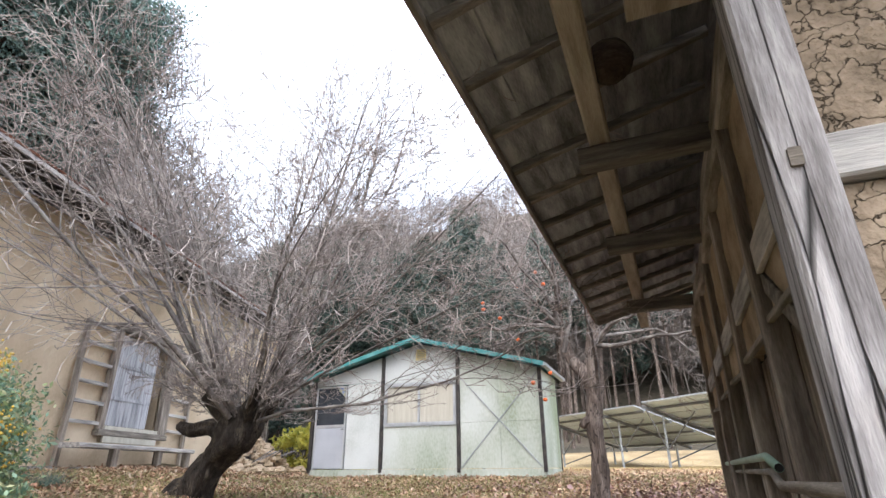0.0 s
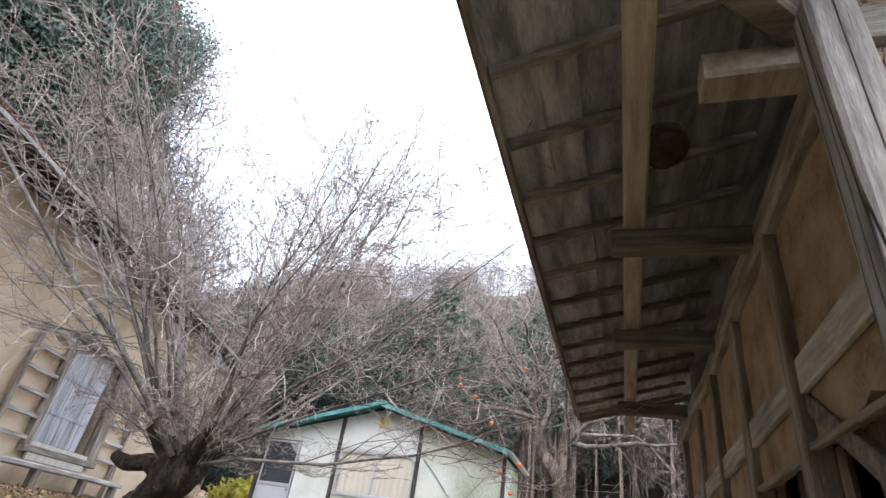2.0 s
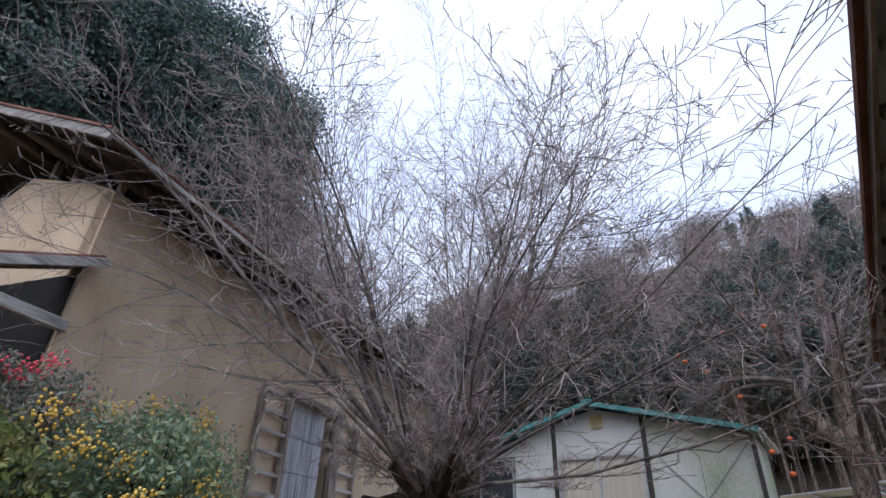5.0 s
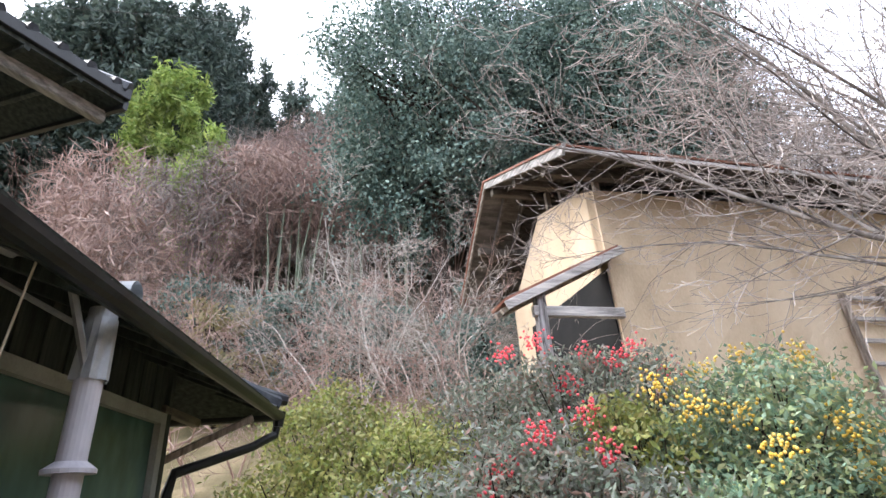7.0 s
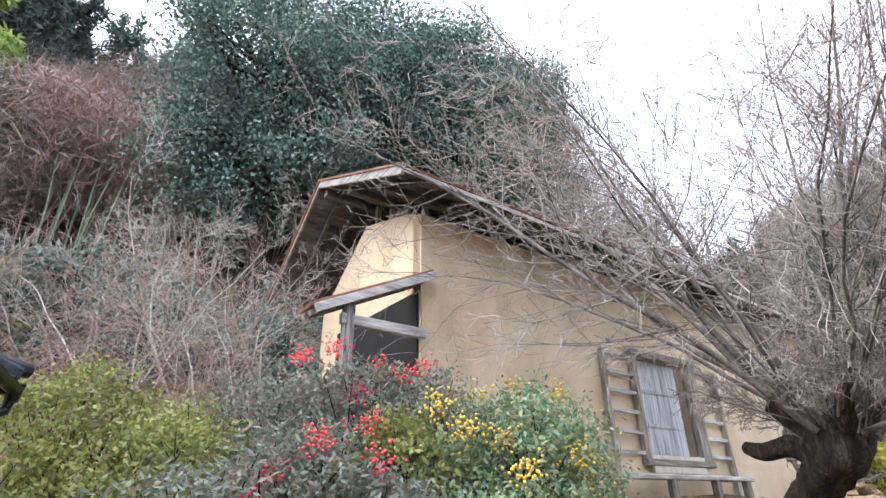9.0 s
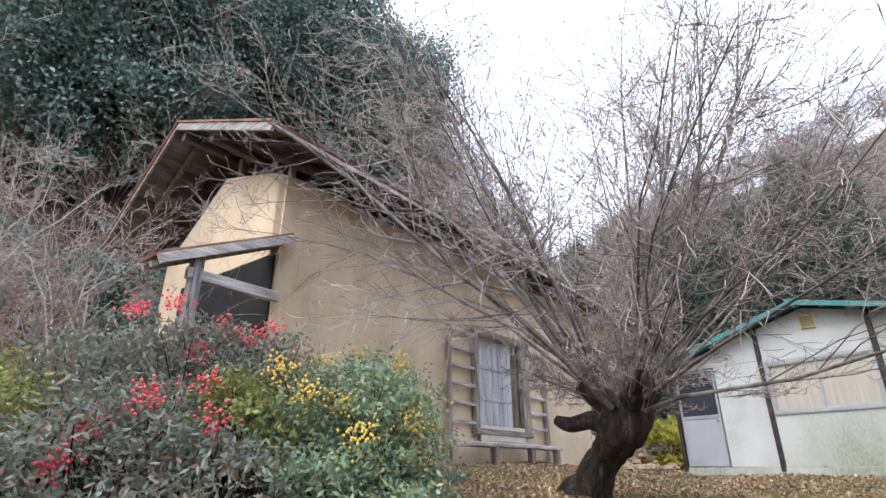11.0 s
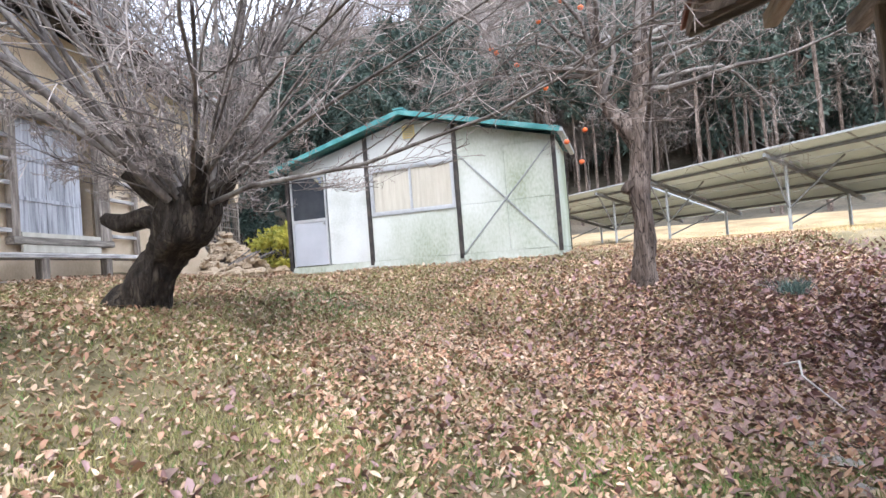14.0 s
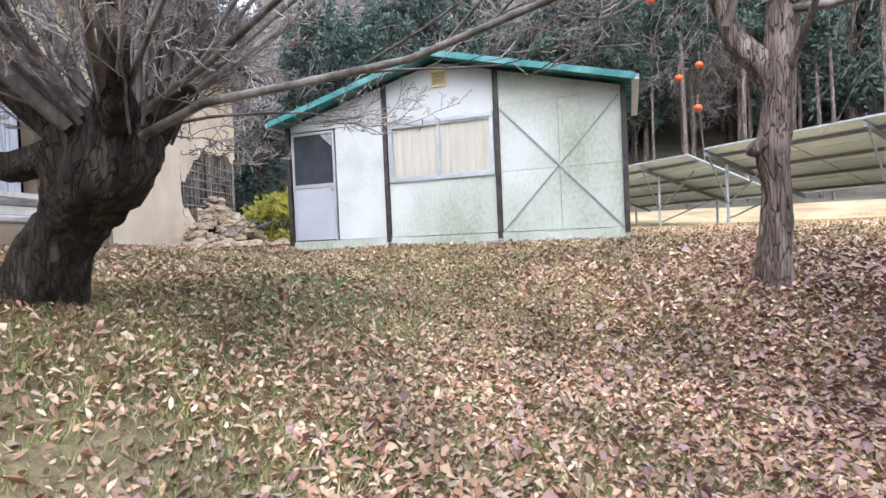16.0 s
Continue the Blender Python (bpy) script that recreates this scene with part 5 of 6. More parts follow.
PERS = (-1.12, 9.75, gz(-1.12, 9.75) - 0.04)
persimmon = bare_tree("persimmon_tree", PERS, "bare persimmon tree with a thick grey-brown trunk", "tree",
                      [[(-0.03, 0, -0.12, 0.2), (-0.01, 0, 0.12, 0.15), (0.0, 0.01, 0.4, 0.125), (0.03, -0.01, 0.8, 0.115), (0.0, 0, 1.15, 0.13), (0.05, 0, 1.5, 0.118), (0.08, 0, 1.9, 0.135), (0.13, 0.02, 2.4, 0.12), (0.17, 0, 2.9, 0.11), (0.2, 0, 3.4, 0.075), (0.3, 0, 4.3, 0.035)],
                       [(0.06, 0, 1.75, 0.1), (-0.1, 0, 2.05, 0.1), (-0.26, 0.03, 2.3, 0.09), (-0.42, 0.06, 2.8, 0.07), (-0.38, 0.1, 3.4, 0.045), (-0.45, 0.1, 4.2, 0.025)],
                       [(0.0, 0, 1.3, 0.09), (-0.12, -0.06, 1.28, 0.075), (-0.17, -0.08, 1.2, 0.045)]],
                      persimmon_limbs, [(8, 55, 0.5, 0.2, 0.0), (7, 55, 0.5, 0.24, 0.0), (3, 50, 0.5, 0.22, 0.0), (0, 0, 0, 0.2, 0.0)], BARK_PALE, TWIG_FAR, 23, PLUM_LIMB)
fruit = thing("persimmon_fruit", pose(-1.9, 9.2, 1.3), "small ripe orange persimmon hanging from a twig", "fruit", "persimmons on the tree")
g = Geo()
g.ball((0, 0, 0), 0.037, 10, 7, 0.85)
part("flesh", g, FRUIT, fruit, smooth=True)
g = Geo()
g.tube([(0, 0, 0.035), (0.005, 0, 0.12)], 0.004, 4)
part("stalk", g, TWIG, fruit)
rng = np.random.default_rng(9)
for x, y, z in ((-1.75, 9.3, 1.05), (-2.1, 9.2, 2.0), (-2.5, 9.6, 2.5), (-2.7, 9.3, 2.6), (-1.6, 9.1, 2.85), (-0.4, 9.0, 2.4), (0.1, 9.1, 2.45), (-2.2, 9.8, 3.1), (-1.9, 10, 3.4), (-2.9, 9.9, 2.9), (-1.7, 9.6, 1.5)):
    copy_thing(fruit, pose(x, y, z))

# ---- bushes ----
def bush(name, label, mat, blobs, size, seed, length=2.2, berries=None, twig=BARK, stems=26):
    """blobs: (x, y, z, radius, height radius, number of leaves) in world places."""
    rng = np.random.default_rng(seed)
    bx, by = np.mean([b[0] for b in blobs]), np.mean([b[1] for b in blobs])
    bz = gz(bx, by)
    root = thing(name, pose(bx, by, bz), label, "bush")
    cs = []
    for x, y, z, r, h, n in blobs:
        k = max(5, n // 70)
        d = rng.normal(size=(k, 3))
        d /= np.linalg.norm(d, axis=1)[:, None]
        heads = np.array([x, y, z]) + d * rng.uniform(0.35, 1, k)[:, None] ** 0.5 * [r, r, h]
        pick = rng.integers(0, k, n)
        cs.append(heads[pick] + rng.normal(size=(n, 3)) * [0.11, 0.11, 0.06] * (r / 0.6) ** 0.5)
        for hd in heads[:: max(1, k // stems)]:
            foot = (x + rng.normal() * r * 0.25 - bx, y + rng.normal() * r * 0.25 - by, gz(x, y) - bz - 0.05)
            top = (hd[0] - bx, hd[1] - by, hd[2] - bz)
            mid = [(a + b) / 2 + rng.normal() * 0.07 for a, b in zip(foot, top)]
            g = Geo()
            g.tube([foot, mid, top], [0.012, 0.009, 0.004], 4, cap=False)
            part("stem", g, twig, root)
    v, f = leaves(rng, np.concatenate(cs) - [bx, by, bz], size, length, 0.2)
    part("foliage", mesh_np("foliage", v, f, mat), mat, root)
    if berries:
        bm_, spots = berries
        for x, y, z in spots:
            g = Geo()
            for k in range(52):
                a = rng.normal(size=3) * [0.06, 0.06, 0.055]
                g.ball((x - bx + a[0], y - by + a[1], z - bz + a[2]), 0.012, 5, 4)
            part("berry_cluster", g, bm_, root, smooth=True, kind="stuff")
    return root


bush("mahonia_bush", "broad blue-green bush dotted with yellow berry heads", GREEN_LEAF,
     [(-5.35, 3.35, 0.35, 0.65, 0.65, 8500), (-5.6, 3.8, 0.2, 0.42, 0.5, 4600), (-5.7, 2.9, 0.4, 0.6, 0.6, 6000), (-5.1, 3.4, -0.25, 0.5, 0.42, 5000), (-4.8, 3.1, -0.2, 0.6, 0.5, 5000)], 0.025, 31, 2.4,
     (YELLOW_BERRY, [(-5.5, 3.4, 1.0), (-5.65, 3.1, 0.95), (-5.3, 3.7, 0.95), (-5.5, 3.95, 0.65), (-5.0, 3.0, 0.55), (-4.75, 3.5, 0.4), (-4.85, 3.6, 0.15), (-5.1, 3.75, 0.3), (-5.4, 4.0, 0.4), (-4.6, 3.9, -0.3), (-5.0, 2.5, 0.75), (-4.6, 3.0, 0.3), (-4.9, 2.7, 0.6)]))
bush("lime_bush", "yellow-green broadleaf bush beside the dwelling", LIME_LEAF,
     [(-5.5, 2.4, 0.35, 0.5, 0.4, 3600), (-6.1, 0.7, 0.25, 0.6, 0.55, 6200), (-6.8, -0.1, 0.7, 0.7, 0.6, 6600), (-6.1, -0.4, 0.0, 0.6, 0.6, 5400), (-7.3, 0.6, 0.5, 0.7, 0.6, 4600)], 0.029, 32, 2.0, None)
bush("nandina_bush", "grey-green and reddish nandina with bright red berry clusters", NANDINA,
     [(-5.9, 2.1, 0.7, 0.6, 0.6, 5200), (-5.3, 1.6, 0.1, 0.6, 0.5, 5200), (-6.3, 1.5, 0.75, 0.6, 0.5, 4400), (-5.0, 2.2, -0.1, 0.6, 0.45, 4400), (-5.9, 2.7, 0.8, 0.45, 0.45, 1800), (-5.2, 0.9, -0.1, 0.5, 0.5, 2400), (-4.7, 1.4, -0.4, 0.5, 0.4, 2600)], 0.022, 33, 3.0,
     (RED_BERRY, [(-5.9, 2.7, 1.25), (-5.8, 2.5, 1.1), (-5.9, 2.3, 1.2), (-6.1, 1.9, 1.4), (-6.2, 1.6, 1.35), (-5.7, 2.05, 0.95), (-5.1, 1.7, 0.5), (-5.2, 1.4, 0.3), (-5.0, 1.3, 0.1), (-4.9, 2.1, 0.35), (-5.9, 2.9, 1.0), (-5.3, 2.1, 0.65)]))
bush("yellow_shrub", "bright yellow-green shrub behind the storehouse", YELLOW_LEAF, [(-9.6, 14.2, 0.6, 0.9, 0.7, 3200), (-9.0, 14.9, 0.4, 0.7, 0.5, 1800)], 0.07, 34, 2.2, None)
for i, (x, y) in enumerate(((-6.6, 5.2), (0.35, 9.3), (-7.1, 5.0))):
    rng = np.random.default_rng(60 + i)
    root = thing("grass_tuft", pose(x, y, gz(x, y)), "dense tuft of dark green grass-like leaves", "grass", "green tufts")
    n = 320
    b = rng.normal(size=(n, 2)) * 0.07
    d = rng.normal(size=(n, 2)) * 0.13
    v = np.stack([np.c_[b, np.zeros(n)], np.c_[b + [0.008, 0], np.zeros(n)], np.c_[b + d, rng.uniform(0.08, 0.22, n)]], 1).reshape(-1, 3)
    part("blades", mesh_np("blades", v, np.arange(3 * n).reshape(-1, 3), EVERGREEN), EVERGREEN, root, kind="stuff")

# ---- thicket, wood and hillside ----
def thicket(name, label, x, y, height, spread, stems, seed, mat, spec, lean=0.2):
    rng = np.random.default_rng(seed)
    z = gz(x, y)
    root = thing(name, pose(x, y, z), label, "tree")
    joined = name == "wood_tree"
    g = Geo()
    for k in range(stems):
        if not joined:
            g = Geo()
        a = rng.uniform(0, 6.2832)
        o = (rng.normal() * spread * 0.2, rng.normal() * spread * 0.2, -0.1)
        d = (math.cos(a) * lean * rng.uniform(0.3, 2), math.sin(a) * lean * rng.uniform(0.3, 2), 1)
        grow(g, rng, o, d, height * rng.uniform(0.6, 1), 0.022 * height / 4, 0, spec)
        if not joined:
            part("stem", g, mat, root)
    if joined:
        part("crown", g, mat, root)
    return root


SHRUB = [(8, 48, 0.5, 0.24, 0.03), (7, 48, 0.5, 0.26, 0.02), (4, 45, 0.5, 0.18, 0.0), (0, 0, 0, 0.2, 0)]
thicket("bare_shrub", "pinkish bare many-stemmed shrub", -9.3, 0.6, 3.6, 1.2, 9, 41, TWIG_PINK, SHRUB)
thicket("bare_shrub", "pale crooked bare shrub", -11.5, -0.6, 5.2, 1.5, 7, 42, TWIG_PALE, SHRUB, 0.35)
thicket("bare_shrub", "pale crooked bare shrub", -11.0, 1.3, 5.2, 1.5, 6, 43, TWIG_PALE, SHRUB, 0.3)
for i, (x, y, h, m) in enumerate(((-10.5, -3.2, 4.5, TWIG_PINK), (-12.5, -2.0, 5.5, TWIG_FAR), (-12.0, -5.0, 5.0, TWIG_PINK), (-14.0, 0.8, 5.0, TWIG_PINK), (-14.5, -3.8, 5.5, TWIG_PINK), (-13.5, -7.5, 5.0, TWIG_PINK), (-16.5, -7.0, 6.0, TWIG_PINK), (-9.0, -1.4, 3.0, TWIG_PINK), (-13.0, 3.0, 5.5, TWIG_FAR))):
    thicket("bare_shrub", "pinkish bare shrub on the rising bank" if m is TWIG_PINK else "pale crooked bare shrub", x, y, h, 1.4, 5, 80 + i, m, SHRUB, 0.3)


def leafy_tree(name, label, at, trunk_h, crown, n, size, mat, seed, length=2.0, bark=BARK, clumps=60, group=""):
    """crown: (centre z, radius, half height); the leaves sit in clumps on the limbs' ends."""
    rng = np.random.default_rng(seed)
    root = thing(name, pose(*at), label, "tree", group)
    cz, r, h = crown
    d = rng.normal(size=(clumps, 3))
    d /= np.linalg.norm(d, axis=1)[:, None]
    heads = d * (rng.uniform(0.2, 1, clumps) ** 0.4)[:, None] * [r, r, h] * rng.uniform(0.8, 1.15, clumps)[:, None] + [0, 0, cz]
    g = Geo()
    g.tube([(0, 0, -0.5), (0.1, 0, trunk_h * 0.5), (0, 0.1, trunk_h), (0, 0, cz + h * 0.6)], [r * 0.09, r * 0.07, r * 0.055, r * 0.015], 8)
    part("trunk", g, bark, root)
    g = Geo()
    for q in heads[::2]:
        s = rng.uniform(0.5, 1)
        b = (0, 0, trunk_h + (cz + h * 0.5 - trunk_h) * rng.uniform(0, 1) * 0.7)
        g.tube([b, tuple((np.array(b) + q) / 2 + rng.normal(size=3) * 0.1 * r), tuple(q)], [r * 0.025, r * 0.015, r * 0.004], 4, cap=False)
    part("limb_mass", g, bark, root, kind="stuff")
    pick = rng.integers(0, clumps, n)
    cs = heads[pick] + rng.normal(size=(n, 3)) * [r * 0.115, r * 0.115, h * 0.07]
    v, f = leaves(rng, cs, size, length, 0.3)
    part("crown", mesh_np("crown", v, f, mat), mat, root)
    return root


leafy_tree("evergreen_oak", "tall dense blue-green evergreen tree behind the storehouse", (-17.0, 0.6, gz(-17, 0.6)), 5.0, (8.0, 4.1, 5.5), 80000, 0.08, EVERGREEN, 51, 2.0, BARK, 260)
oak = leafy_tree("evergreen_oak", "tall dense blue-green evergreen tree behind the storehouse", (-19.0, 4.4, gz(-19, 4.4)), 5.0, (8.0, 4.2, 5.5), 76000, 0.08, EVERGREEN, 52, 2.0, BARK, 240)
copy_thing(oak, pose(-18.6, 7.9, gz(-18.6, 7.9), 0, 0, 200))
copy_thing(oak, pose(-20.5, 10.6, gz(-20.5, 10.6), 0, 0, 80))
leafy_tree("bamboo_clump", "feathery yellow-green bamboo clump", (-21.5, -12.6, gz(-21.5, -12.6)), 5.0, (7.2, 1.9, 5.4), 15000, 0.11, BAMBOO_LEAF, 53, 4.0, BAMBOO_LEAF, 44)
leafy_tree("bamboo_clump", "feathery yellow-green bamboo clump", (-18.2, -8.3, gz(-18.2, -8.3)), 2.0, (4.6, 1.2, 3.0), 9000, 0.1, BAMBOO_LEAF, 58, 4.0, BAMBOO_LEAF, 50)
cedar = leafy_tree("cedar", "dark cedar on the slope", (-32, -14, gz(-32, -14)), 3, (8.0, 2.3, 6.5), 7000, 0.17, CEDAR, 54, 3.0, BARK_PALE, 70, "cedars on the slope")
rng = np.random.default_rng(77)
def hazy(src, seed, h, r, n, mat):
    """Adds the finest twigs of a far tree as slivers."""
    rg = np.random.default_rng(seed)
    d = rg.normal(size=(n, 3))
    d /= np.linalg.norm(d, axis=1)[:, None]
    c = d * (rg.uniform(0.05, 1, n) ** 0.45)[:, None] * [r, r, h * 0.36] + [0, 0, h * 0.62]
    v, f = leaves(rg, c, 0.035, 22, -0.5)
    part("twig_mass", mesh_np("twig_mass", v, f, mat), mat, src, kind="stuff")


ft = thicket("wood_tree", "bare grey broadleaf tree on the wooded slope", -30, 20, 8.0, 0.6, 2, 44, TWIG_FAR, [(9, 36, 0.5, 0.08, 0.03), (8, 42, 0.5, 0.12, 0.03), (4, 44, 0.55, 0.15, 0.0)], 0.1)
hazy(ft, 71, 8.0, 2.6, 2600, TWIG_FAR)
tagged(ft, group="bare trees on the slope")
ft2 = thicket("wood_tree", "pinkish bare tree on the wooded slope", -26, -2, 6.5, 0.8, 3, 45, TWIG_PINK, [(9, 36, 0.5, 0.08, 0.03), (8, 42, 0.5, 0.12, 0.03), (4, 44, 0.55, 0.15, 0.0)], 0.2)
hazy(ft2, 72, 6.5, 2.5, 2600, TWIG_PINK)
tagged(ft2, group="bare trees on the slope")


def plant(src, x, y, s):
    z = gz(x, y)
    m = pose(x, y, z - 0.2, 0, 0, rng.uniform(0, 360)) @ Matrix.Diagonal((s, s, s * rng.uniform(0.85, 1.2), 1))
    c = copy_thing(src, Matrix.Identity(4))
    c.matrix_world = m


for k in range(120):
    d, a = rng.uniform(34, 62), radians(rng.uniform(-25, 62))
    x, y = -d * math.sin(a), 3 + d * math.cos(a)
    if x > -13 and y < 33:
        continue
    plant(ft, x, y, rng.uniform(0.8, 1.3))
for k in range(150):
    d, a = rng.uniform(13, 36), radians(rng.uniform(58, 150))
    x, y = -5 - d * math.sin(a), d * math.cos(a)
    if x > -14:
        continue
    plant(ft2 if rng.uniform() < 0.6 else ft, x, y, rng.uniform(0.6, 1.1))


for x, y, s in ((-19, 11.5, 1.6), (-16.5, 12.5, 1.2), (-21, 15, 1.6), (-18.5, 16.5, 1.3), (-22.5, 19, 1.5), (-26, 13, 1.8), (-25, 22, 1.5), (-15, 17, 1.0)):
    plant(ft, x, y, s)
sap = leafy_tree("slender_conifer", "slender conifer with a tall bare pale trunk", (-6, 36, gz(-6, 36)), 8.0, (9.5, 1.3, 2.6), 3200, 0.11, CEDAR, 57, 3.0, BARK_PALE, 30, "slender conifers at the wood's edge")
for k in range(70):
    plant(sap, rng.uniform(-20, 14), rng.uniform(29.5, 40), rng.uniform(0.7, 1.1))


def far_wood(name, label, spots, mat):
    """Bare trees too far off to tell apart, trunks and finest twigs in one mesh."""
    g, cs = Geo(), []
    for x, y, h in spots:
        z = gz(x, y)
        g.tube([(x, y, z - 0.5), (x + rng.normal() * 0.3, y, z + h * 0.8)], [0.14, 0.03], 4, cap=False)
        d = rng.normal(size=(650, 3))
        d /= np.linalg.norm(d, axis=1)[:, None]
        cs.append(d * (rng.uniform(0.02, 1, 650) ** 0.4)[:, None] * [h * 0.36, h * 0.36, h * 0.38] + [x, y, z + h * 0.62])
    v, f = leaves(rng, np.concatenate(cs), 0.06, 20, -0.6)
    k = len(g.v)
    gf_ = [q for a in g.f for q in ((a[0], a[1], a[2]), (a[0], a[2], a[3]))]
    me = mesh_np(name, np.concatenate([np.array(g.v), v]), np.concatenate([np.array(gf_), f + k]), mat)
    return tagged(new(name, me), label, "woods", kind="stuff")


far_wood("far_wood", "leafless grey-brown wood covering the far hill", [(-d * math.sin(a), 3 + d * math.cos(a), rng.uniform(7, 11)) for d, a in zip(rng.uniform(58, 108, 330), np.radians(rng.uniform(-28, 64, 330)))], TWIG_FAR)
far_wood("far_wood", "leafless pinkish wood on the bank behind the houses", [(-5 - d * math.sin(a), d * math.cos(a), rng.uniform(6, 9)) for d, a in zip(rng.uniform(34, 64, 230), np.radians(rng.uniform(58, 150, 230)))], TWIG_PINK)
grove = thing("bamboo_grove", pose(-18.5, -4.0, gz(-18.5, -4)), "dark stand of pale bamboo culms", "bamboo")
for k in range(30):
    x, y = rng.normal() * 1.2, rng.normal() * 2.6
    g = Geo()
    z = gz(-18.5 + x, -4 + y) - gz(-18.5, -4)
    q = rng.normal(size=2) * 0.2
    g.tube([(x, y, z - 0.3), (x + q[0] * 0.5, y + q[1] * 0.5, z + 2.5), (x + q[0] * 1.5, y + q[1] * 1.5, z + 5.0)], [0.04, 0.035, 0.015], 6, cap=False)
    part("culm", g, CULM, grove, smooth=True)
for k in range(60):
    d, a = rng.uniform(34, 46), radians(rng.uniform(-20, 45))
    plant(cedar, -d * math.sin(a), 3 + d * math.cos(a), rng.uniform(0.6, 0.95))
for k in range(24):
    d, a = rng.uniform(50, 95), radians(rng.uniform(-15, 50))
    plant(cedar, -d * math.sin(a), 3 + d * math.cos(a), rng.uniform(0.4, 0.7))
for k in range(20):
    d, a = rng.uniform(26, 60), radians(rng.uniform(60, 145))
    plant(cedar, -6 - d * math.sin(a), d * math.cos(a), rng.uniform(0.5, 1.1))

conifer = leafy_tree("conifer", "tall dark conifer high on the slope", (-22, -26, gz(-22, -26)), 3, (8.0, 2.3, 6.5), 15000, 0.13, CEDAR, 59, 3.0, BARK_PALE, 90, "tall conifers behind the houses")
for k in range(16):
    a, d = radians(120 + 30 * k / 15 + rng.uniform(-1, 1)), rng.uniform(28, 35)
    x, y = -1.3 - d * math.sin(a), 1.3 + d * math.cos(a)
    plant(conifer, x, y, rng.uniform(1.15, 1.4))
for i, (x, y, r, mat) in enumerate(((-15.5, -9.5, 2.0, OLIVE_LEAF), (-13.5, -4.6, 1.6, OLIVE_LEAF), (-19.5, -14.5, 2.6, OLIVE_LEAF), (-14.0, -1.4, 1.5, EVERGREEN), (-15.2, -3.2, 1.7, EVERGREEN), (-13.0, 1.6, 1.4, EVERGREEN), (-17.5, -11.0, 2.2, OLIVE_LEAF), (-16.0, -6.4, 1.8, EVERGREEN))):
    leafy_tree("understory_shrub", "olive-brown leafy shrub on the bank" if mat is OLIVE_LEAF else "dark evergreen shrub in the shade of the wood", (x, y, gz(x, y) - 0.4), 0.8, (1.6, r, 1.6), 5200, 0.07, mat, 120 + i, 2.2, BARK, 46)

wire = thing("power_line", pose(0, 0, 0), "thin black cable strung high across the slope", "cable")
g = Geo()
wa, wb = Vector((-13.63, -5.31, 14.98)), Vector((-13.7, 5.06, 12.6))
g.tube([tuple(wa.lerp(wb, k / 2) - Vector((0, 0, 0.25 * (1 - abs(k - 1) / 8) ** 2 - 0.25))) for k in range(-5, 8)], 0.009, 5)
part("strand", g, CABLE, wire)

rng = np.random.default_rng(88)
for k in range(26):
    x, y, s = rng.uniform(-0.35, 0.28), rng.uniform(4.6, 7.2), rng.uniform(0.03, 0.09)
    st = thing("flat_stone", pose(x, y, gz(x, y), 0, 0, rng.uniform(0, 360)), "small flat grey stone beside the barn's sill", "stone", "stones along the barn")
    g = Geo()
    g.ball((0, 0, s * 0.12), s, 7, 4, 0.3, 0.25)
    part("stone_body", g, STONE, st)
stick = thing("fallen_branch", pose(-0.1, 8.0, gz(-0.1, 8.0) + 0.03), "thin pale fallen branch among the leaves", "branch")
g = Geo()
g.tube([(0, 0, 0), (0.05, -0.35, 0.1), (-0.02, -0.7, 0.06), (0.12, -1.1, -0.08)], [0.012, 0.01, 0.009, 0.005], 6)
part("stem", g, TWIG_PALE, stick)

# ---- leaf litter and grass ----
rng = np.random.default_rng(101)


def scatter(n, x0, x1, y0, y1, keep):
    p = rng.uniform([x0, y0], [x1, y1], (n * 3, 2))
    k = np.array([keep(x, y) for x, y in p])
    p = p[rng.uniform(size=len(p)) < k][:n]
    return np.c_[p, [gz(x, y) for x, y in p]]


def litter_density(x, y):
    base = (0.5 if y > 4.5 or x < -3 else 0.27) + 0.5 * noise.noise(Vector((x * 0.5, y * 0.5, 11)))
    near = math.exp(-((x + 0.6) ** 2 / 8 + (y - 8.2) ** 2 / 5))
    bare = math.exp(-((x + 0.4) ** 2 / 2.5 + (y - 4.2) ** 2 / 5))
    return max(0.05 if x > -1.5 else 0.25, min(1, base + near * 1.2) * (1 - 0.85 * bare)) if y < 12.2 else 0.12


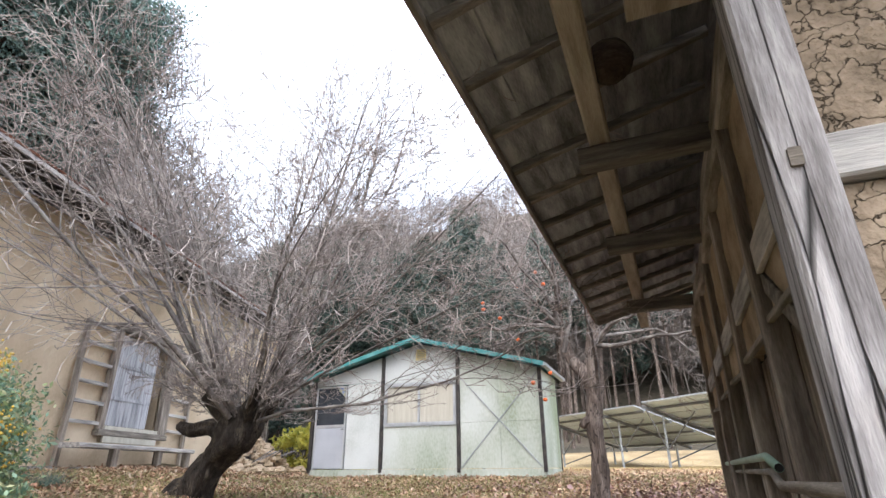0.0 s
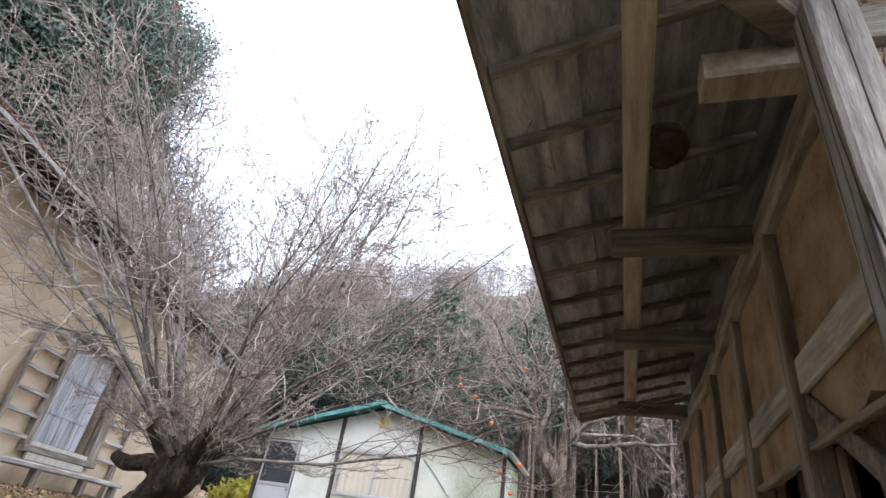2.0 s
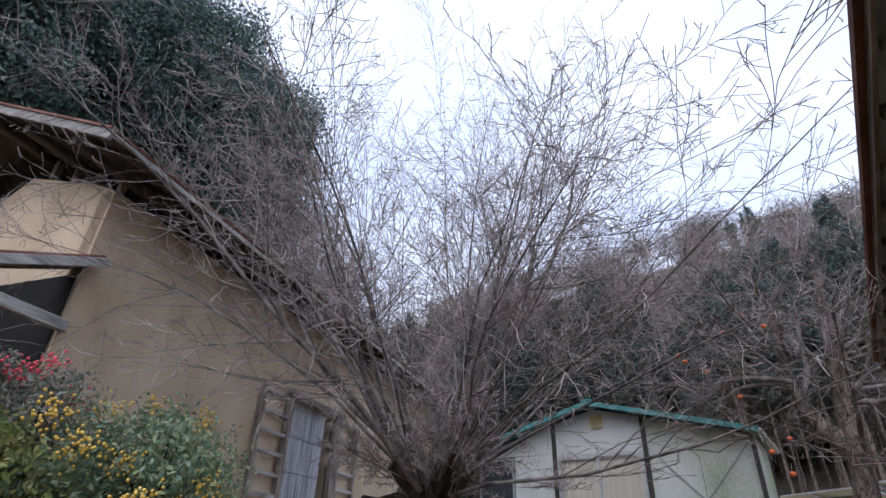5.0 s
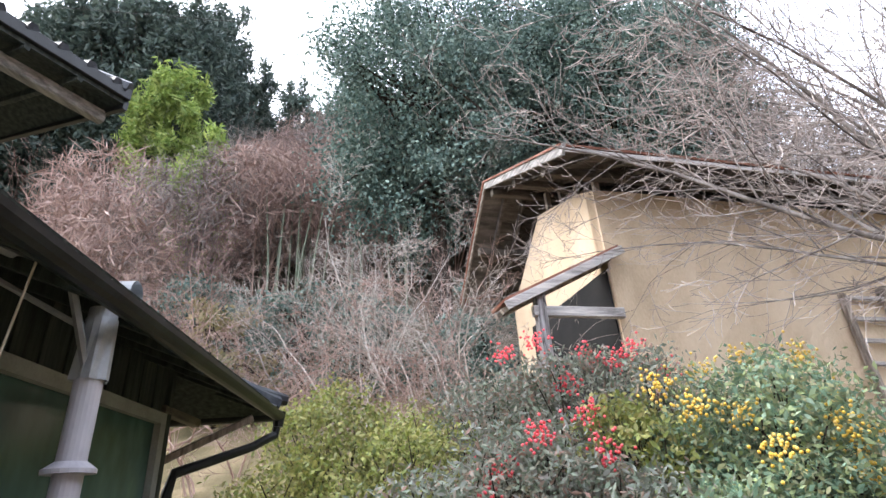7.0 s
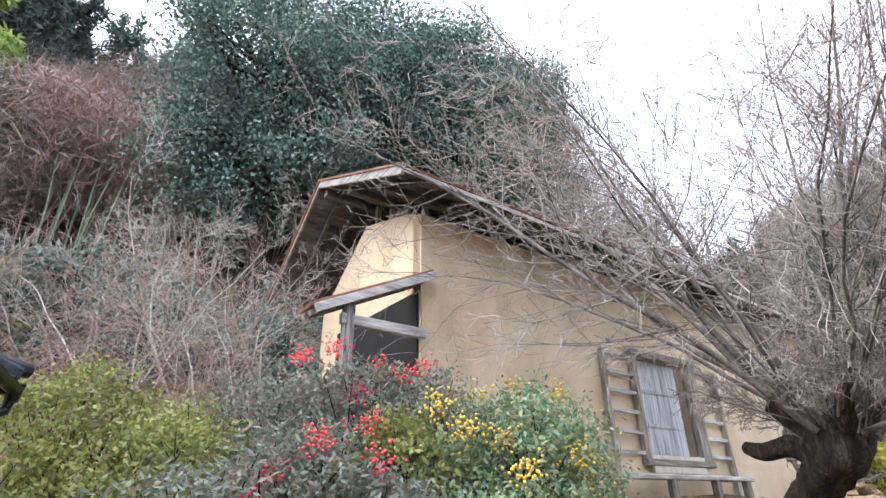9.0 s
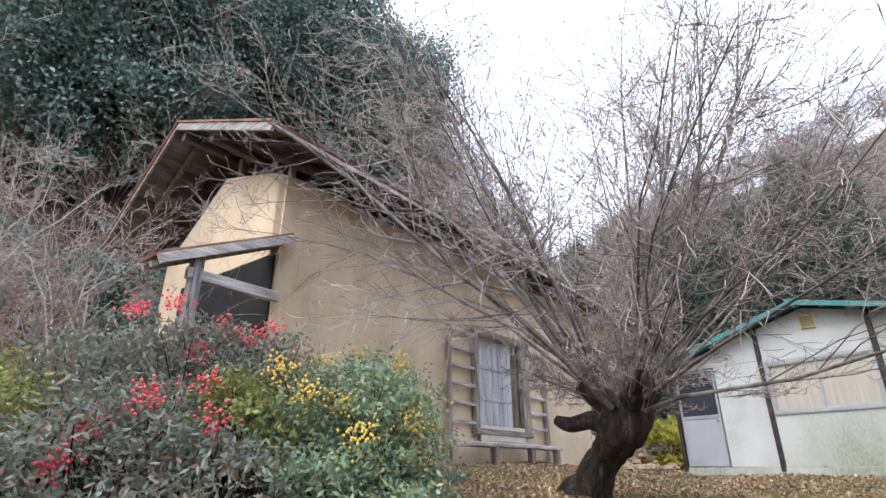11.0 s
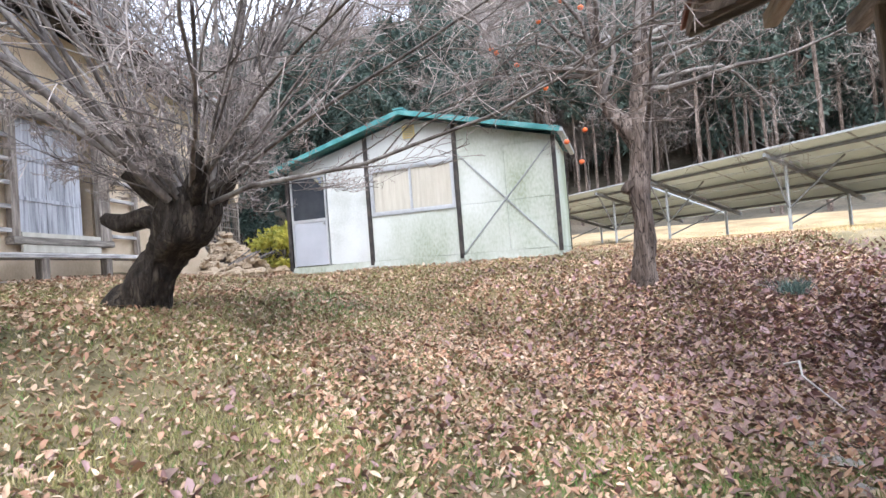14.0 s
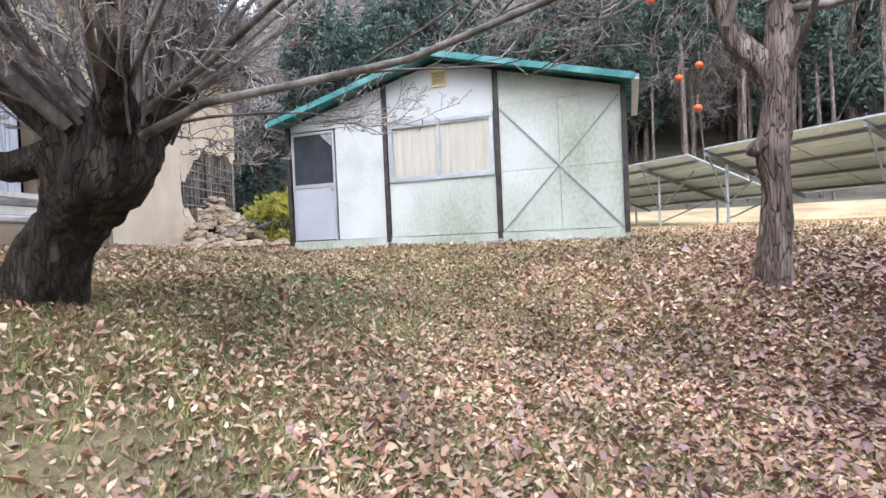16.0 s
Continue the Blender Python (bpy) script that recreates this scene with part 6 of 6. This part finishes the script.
def litter(name, label, n, area, keep, size, mat):
    p = scatter(n, *area, keep)
    n = len(p)
    th = rng.uniform(0, 6.2832, n)
    tilt = rng.normal(size=(n, 2)) * 0.5
    s = rng.uniform(*size, n) * (1 + 0.4 * (rng.uniform(size=n) > 0.9))
    ax = np.c_[np.cos(th), np.sin(th), tilt[:, 0]]
    bx = np.c_[-np.sin(th), np.cos(th), tilt[:, 1]]
    cu, wd = rng.uniform(-0.7, 1.0, n)[:, None], rng.uniform(0.5, 1.2, n)[:, None]
    z = np.array([0, 0, 1.0])
    c = p + z * (0.012 + rng.uniform(0, 0.03, n)[:, None])
    S = s[:, None]
    pts = [c - ax * S, c - ax * S * 0.3 + (bx * S * 0.6 + z * S * cu) * wd, c + ax * S * 0.4 + (bx * S * 0.5 + z * S * cu) * wd, c + ax * S * 1.1 + z * S * cu * 0.8,
           c + ax * S * 0.4 - bx * S * 0.5 * wd + z * S * cu, c - ax * S * 0.3 - bx * S * 0.6 * wd + z * S * cu * 0.6, c]
    v = np.stack(pts, 1).reshape(-1, 3)
    k = np.arange(n)[:, None] * 7
    f = np.concatenate([k + [6, i, (i + 1) % 6] for i in range(6)], 1).reshape(-1, 3)
    return tagged(new(name, mesh_np(name, v, f, mat)), label, "leaves", kind="stuff")


litter("leaf_litter", "curled tan and brown fallen leaves over the yard", 110000, (-8.5, 1.5, 0.5, 14.5), litter_density, (0.009, 0.027), LITTER)
litter("leaf_litter", "larger purplish-brown fallen leaves under the persimmon", 32000, (-4, 2.2, 2, 11.5), lambda x, y: math.exp(-((x - 0.3) ** 2 / 3.5 + (y - 8.6) ** 2 / 3.5)) + 0.04, (0.016, 0.038), LITTER_DARK)


def blades(name, label, n, area, keep, h, mat):
    p = scatter(n, *area, keep)
    n = len(p)
    a, b = rng.uniform(0, 6.2832, n), rng.normal(size=(n, 2)) * 0.5
    w = 0.003 + 0.004 * rng.uniform(size=n)
    hh = rng.uniform(*h, n)
    o = np.c_[np.cos(a) * w, np.sin(a) * w, np.zeros(n)]
    v = np.stack([p - o, p + o, p + np.c_[b * hh[:, None], hh]], 1).reshape(-1, 3)
    return tagged(new(name, mesh_np(name, v, np.arange(3 * n).reshape(-1, 3), mat)), label, "grass", kind="stuff")


blades("grass", "sparse short winter grass, green among straw", 240000, (-8, 1.5, 0.5, 12), lambda x, y: max(0.06, min(1, 0.45 + 0.9 * noise.noise(Vector((x * 0.7, y * 0.7, 21))))), (0.02, 0.065), GRASS)
def green_patch(x, y):
    near = math.exp(-((x + 0.7) ** 2 / 2.2 + (y - 4.6) ** 2 / 4)) + 0.5 * math.exp(-((x + 5) ** 2 / 3 + (y - 8.6) ** 2 / 3))
    return max(0.02, min(1, near + 0.25 * max(0, noise.noise(Vector((x * 1.3, y * 1.3, 33)))))) * (0.3 + 0.7 * (noise.noise(Vector((x * 4, y * 4, 8))) > -0.05))


blades("grass", "patches of low fresh green grass and clover", 110000, (-8, 1.5, 1.0, 12), green_patch, (0.015, 0.06), GREEN_GRASS)
blades("dry_grass", "pale dry grass beyond the trees", 60000, (-11, 9, 11, 26), lambda x, y: 0.8 if y > 12.3 or x > -2 else 0.4, (0.02, 0.07), DRY_GRASS)
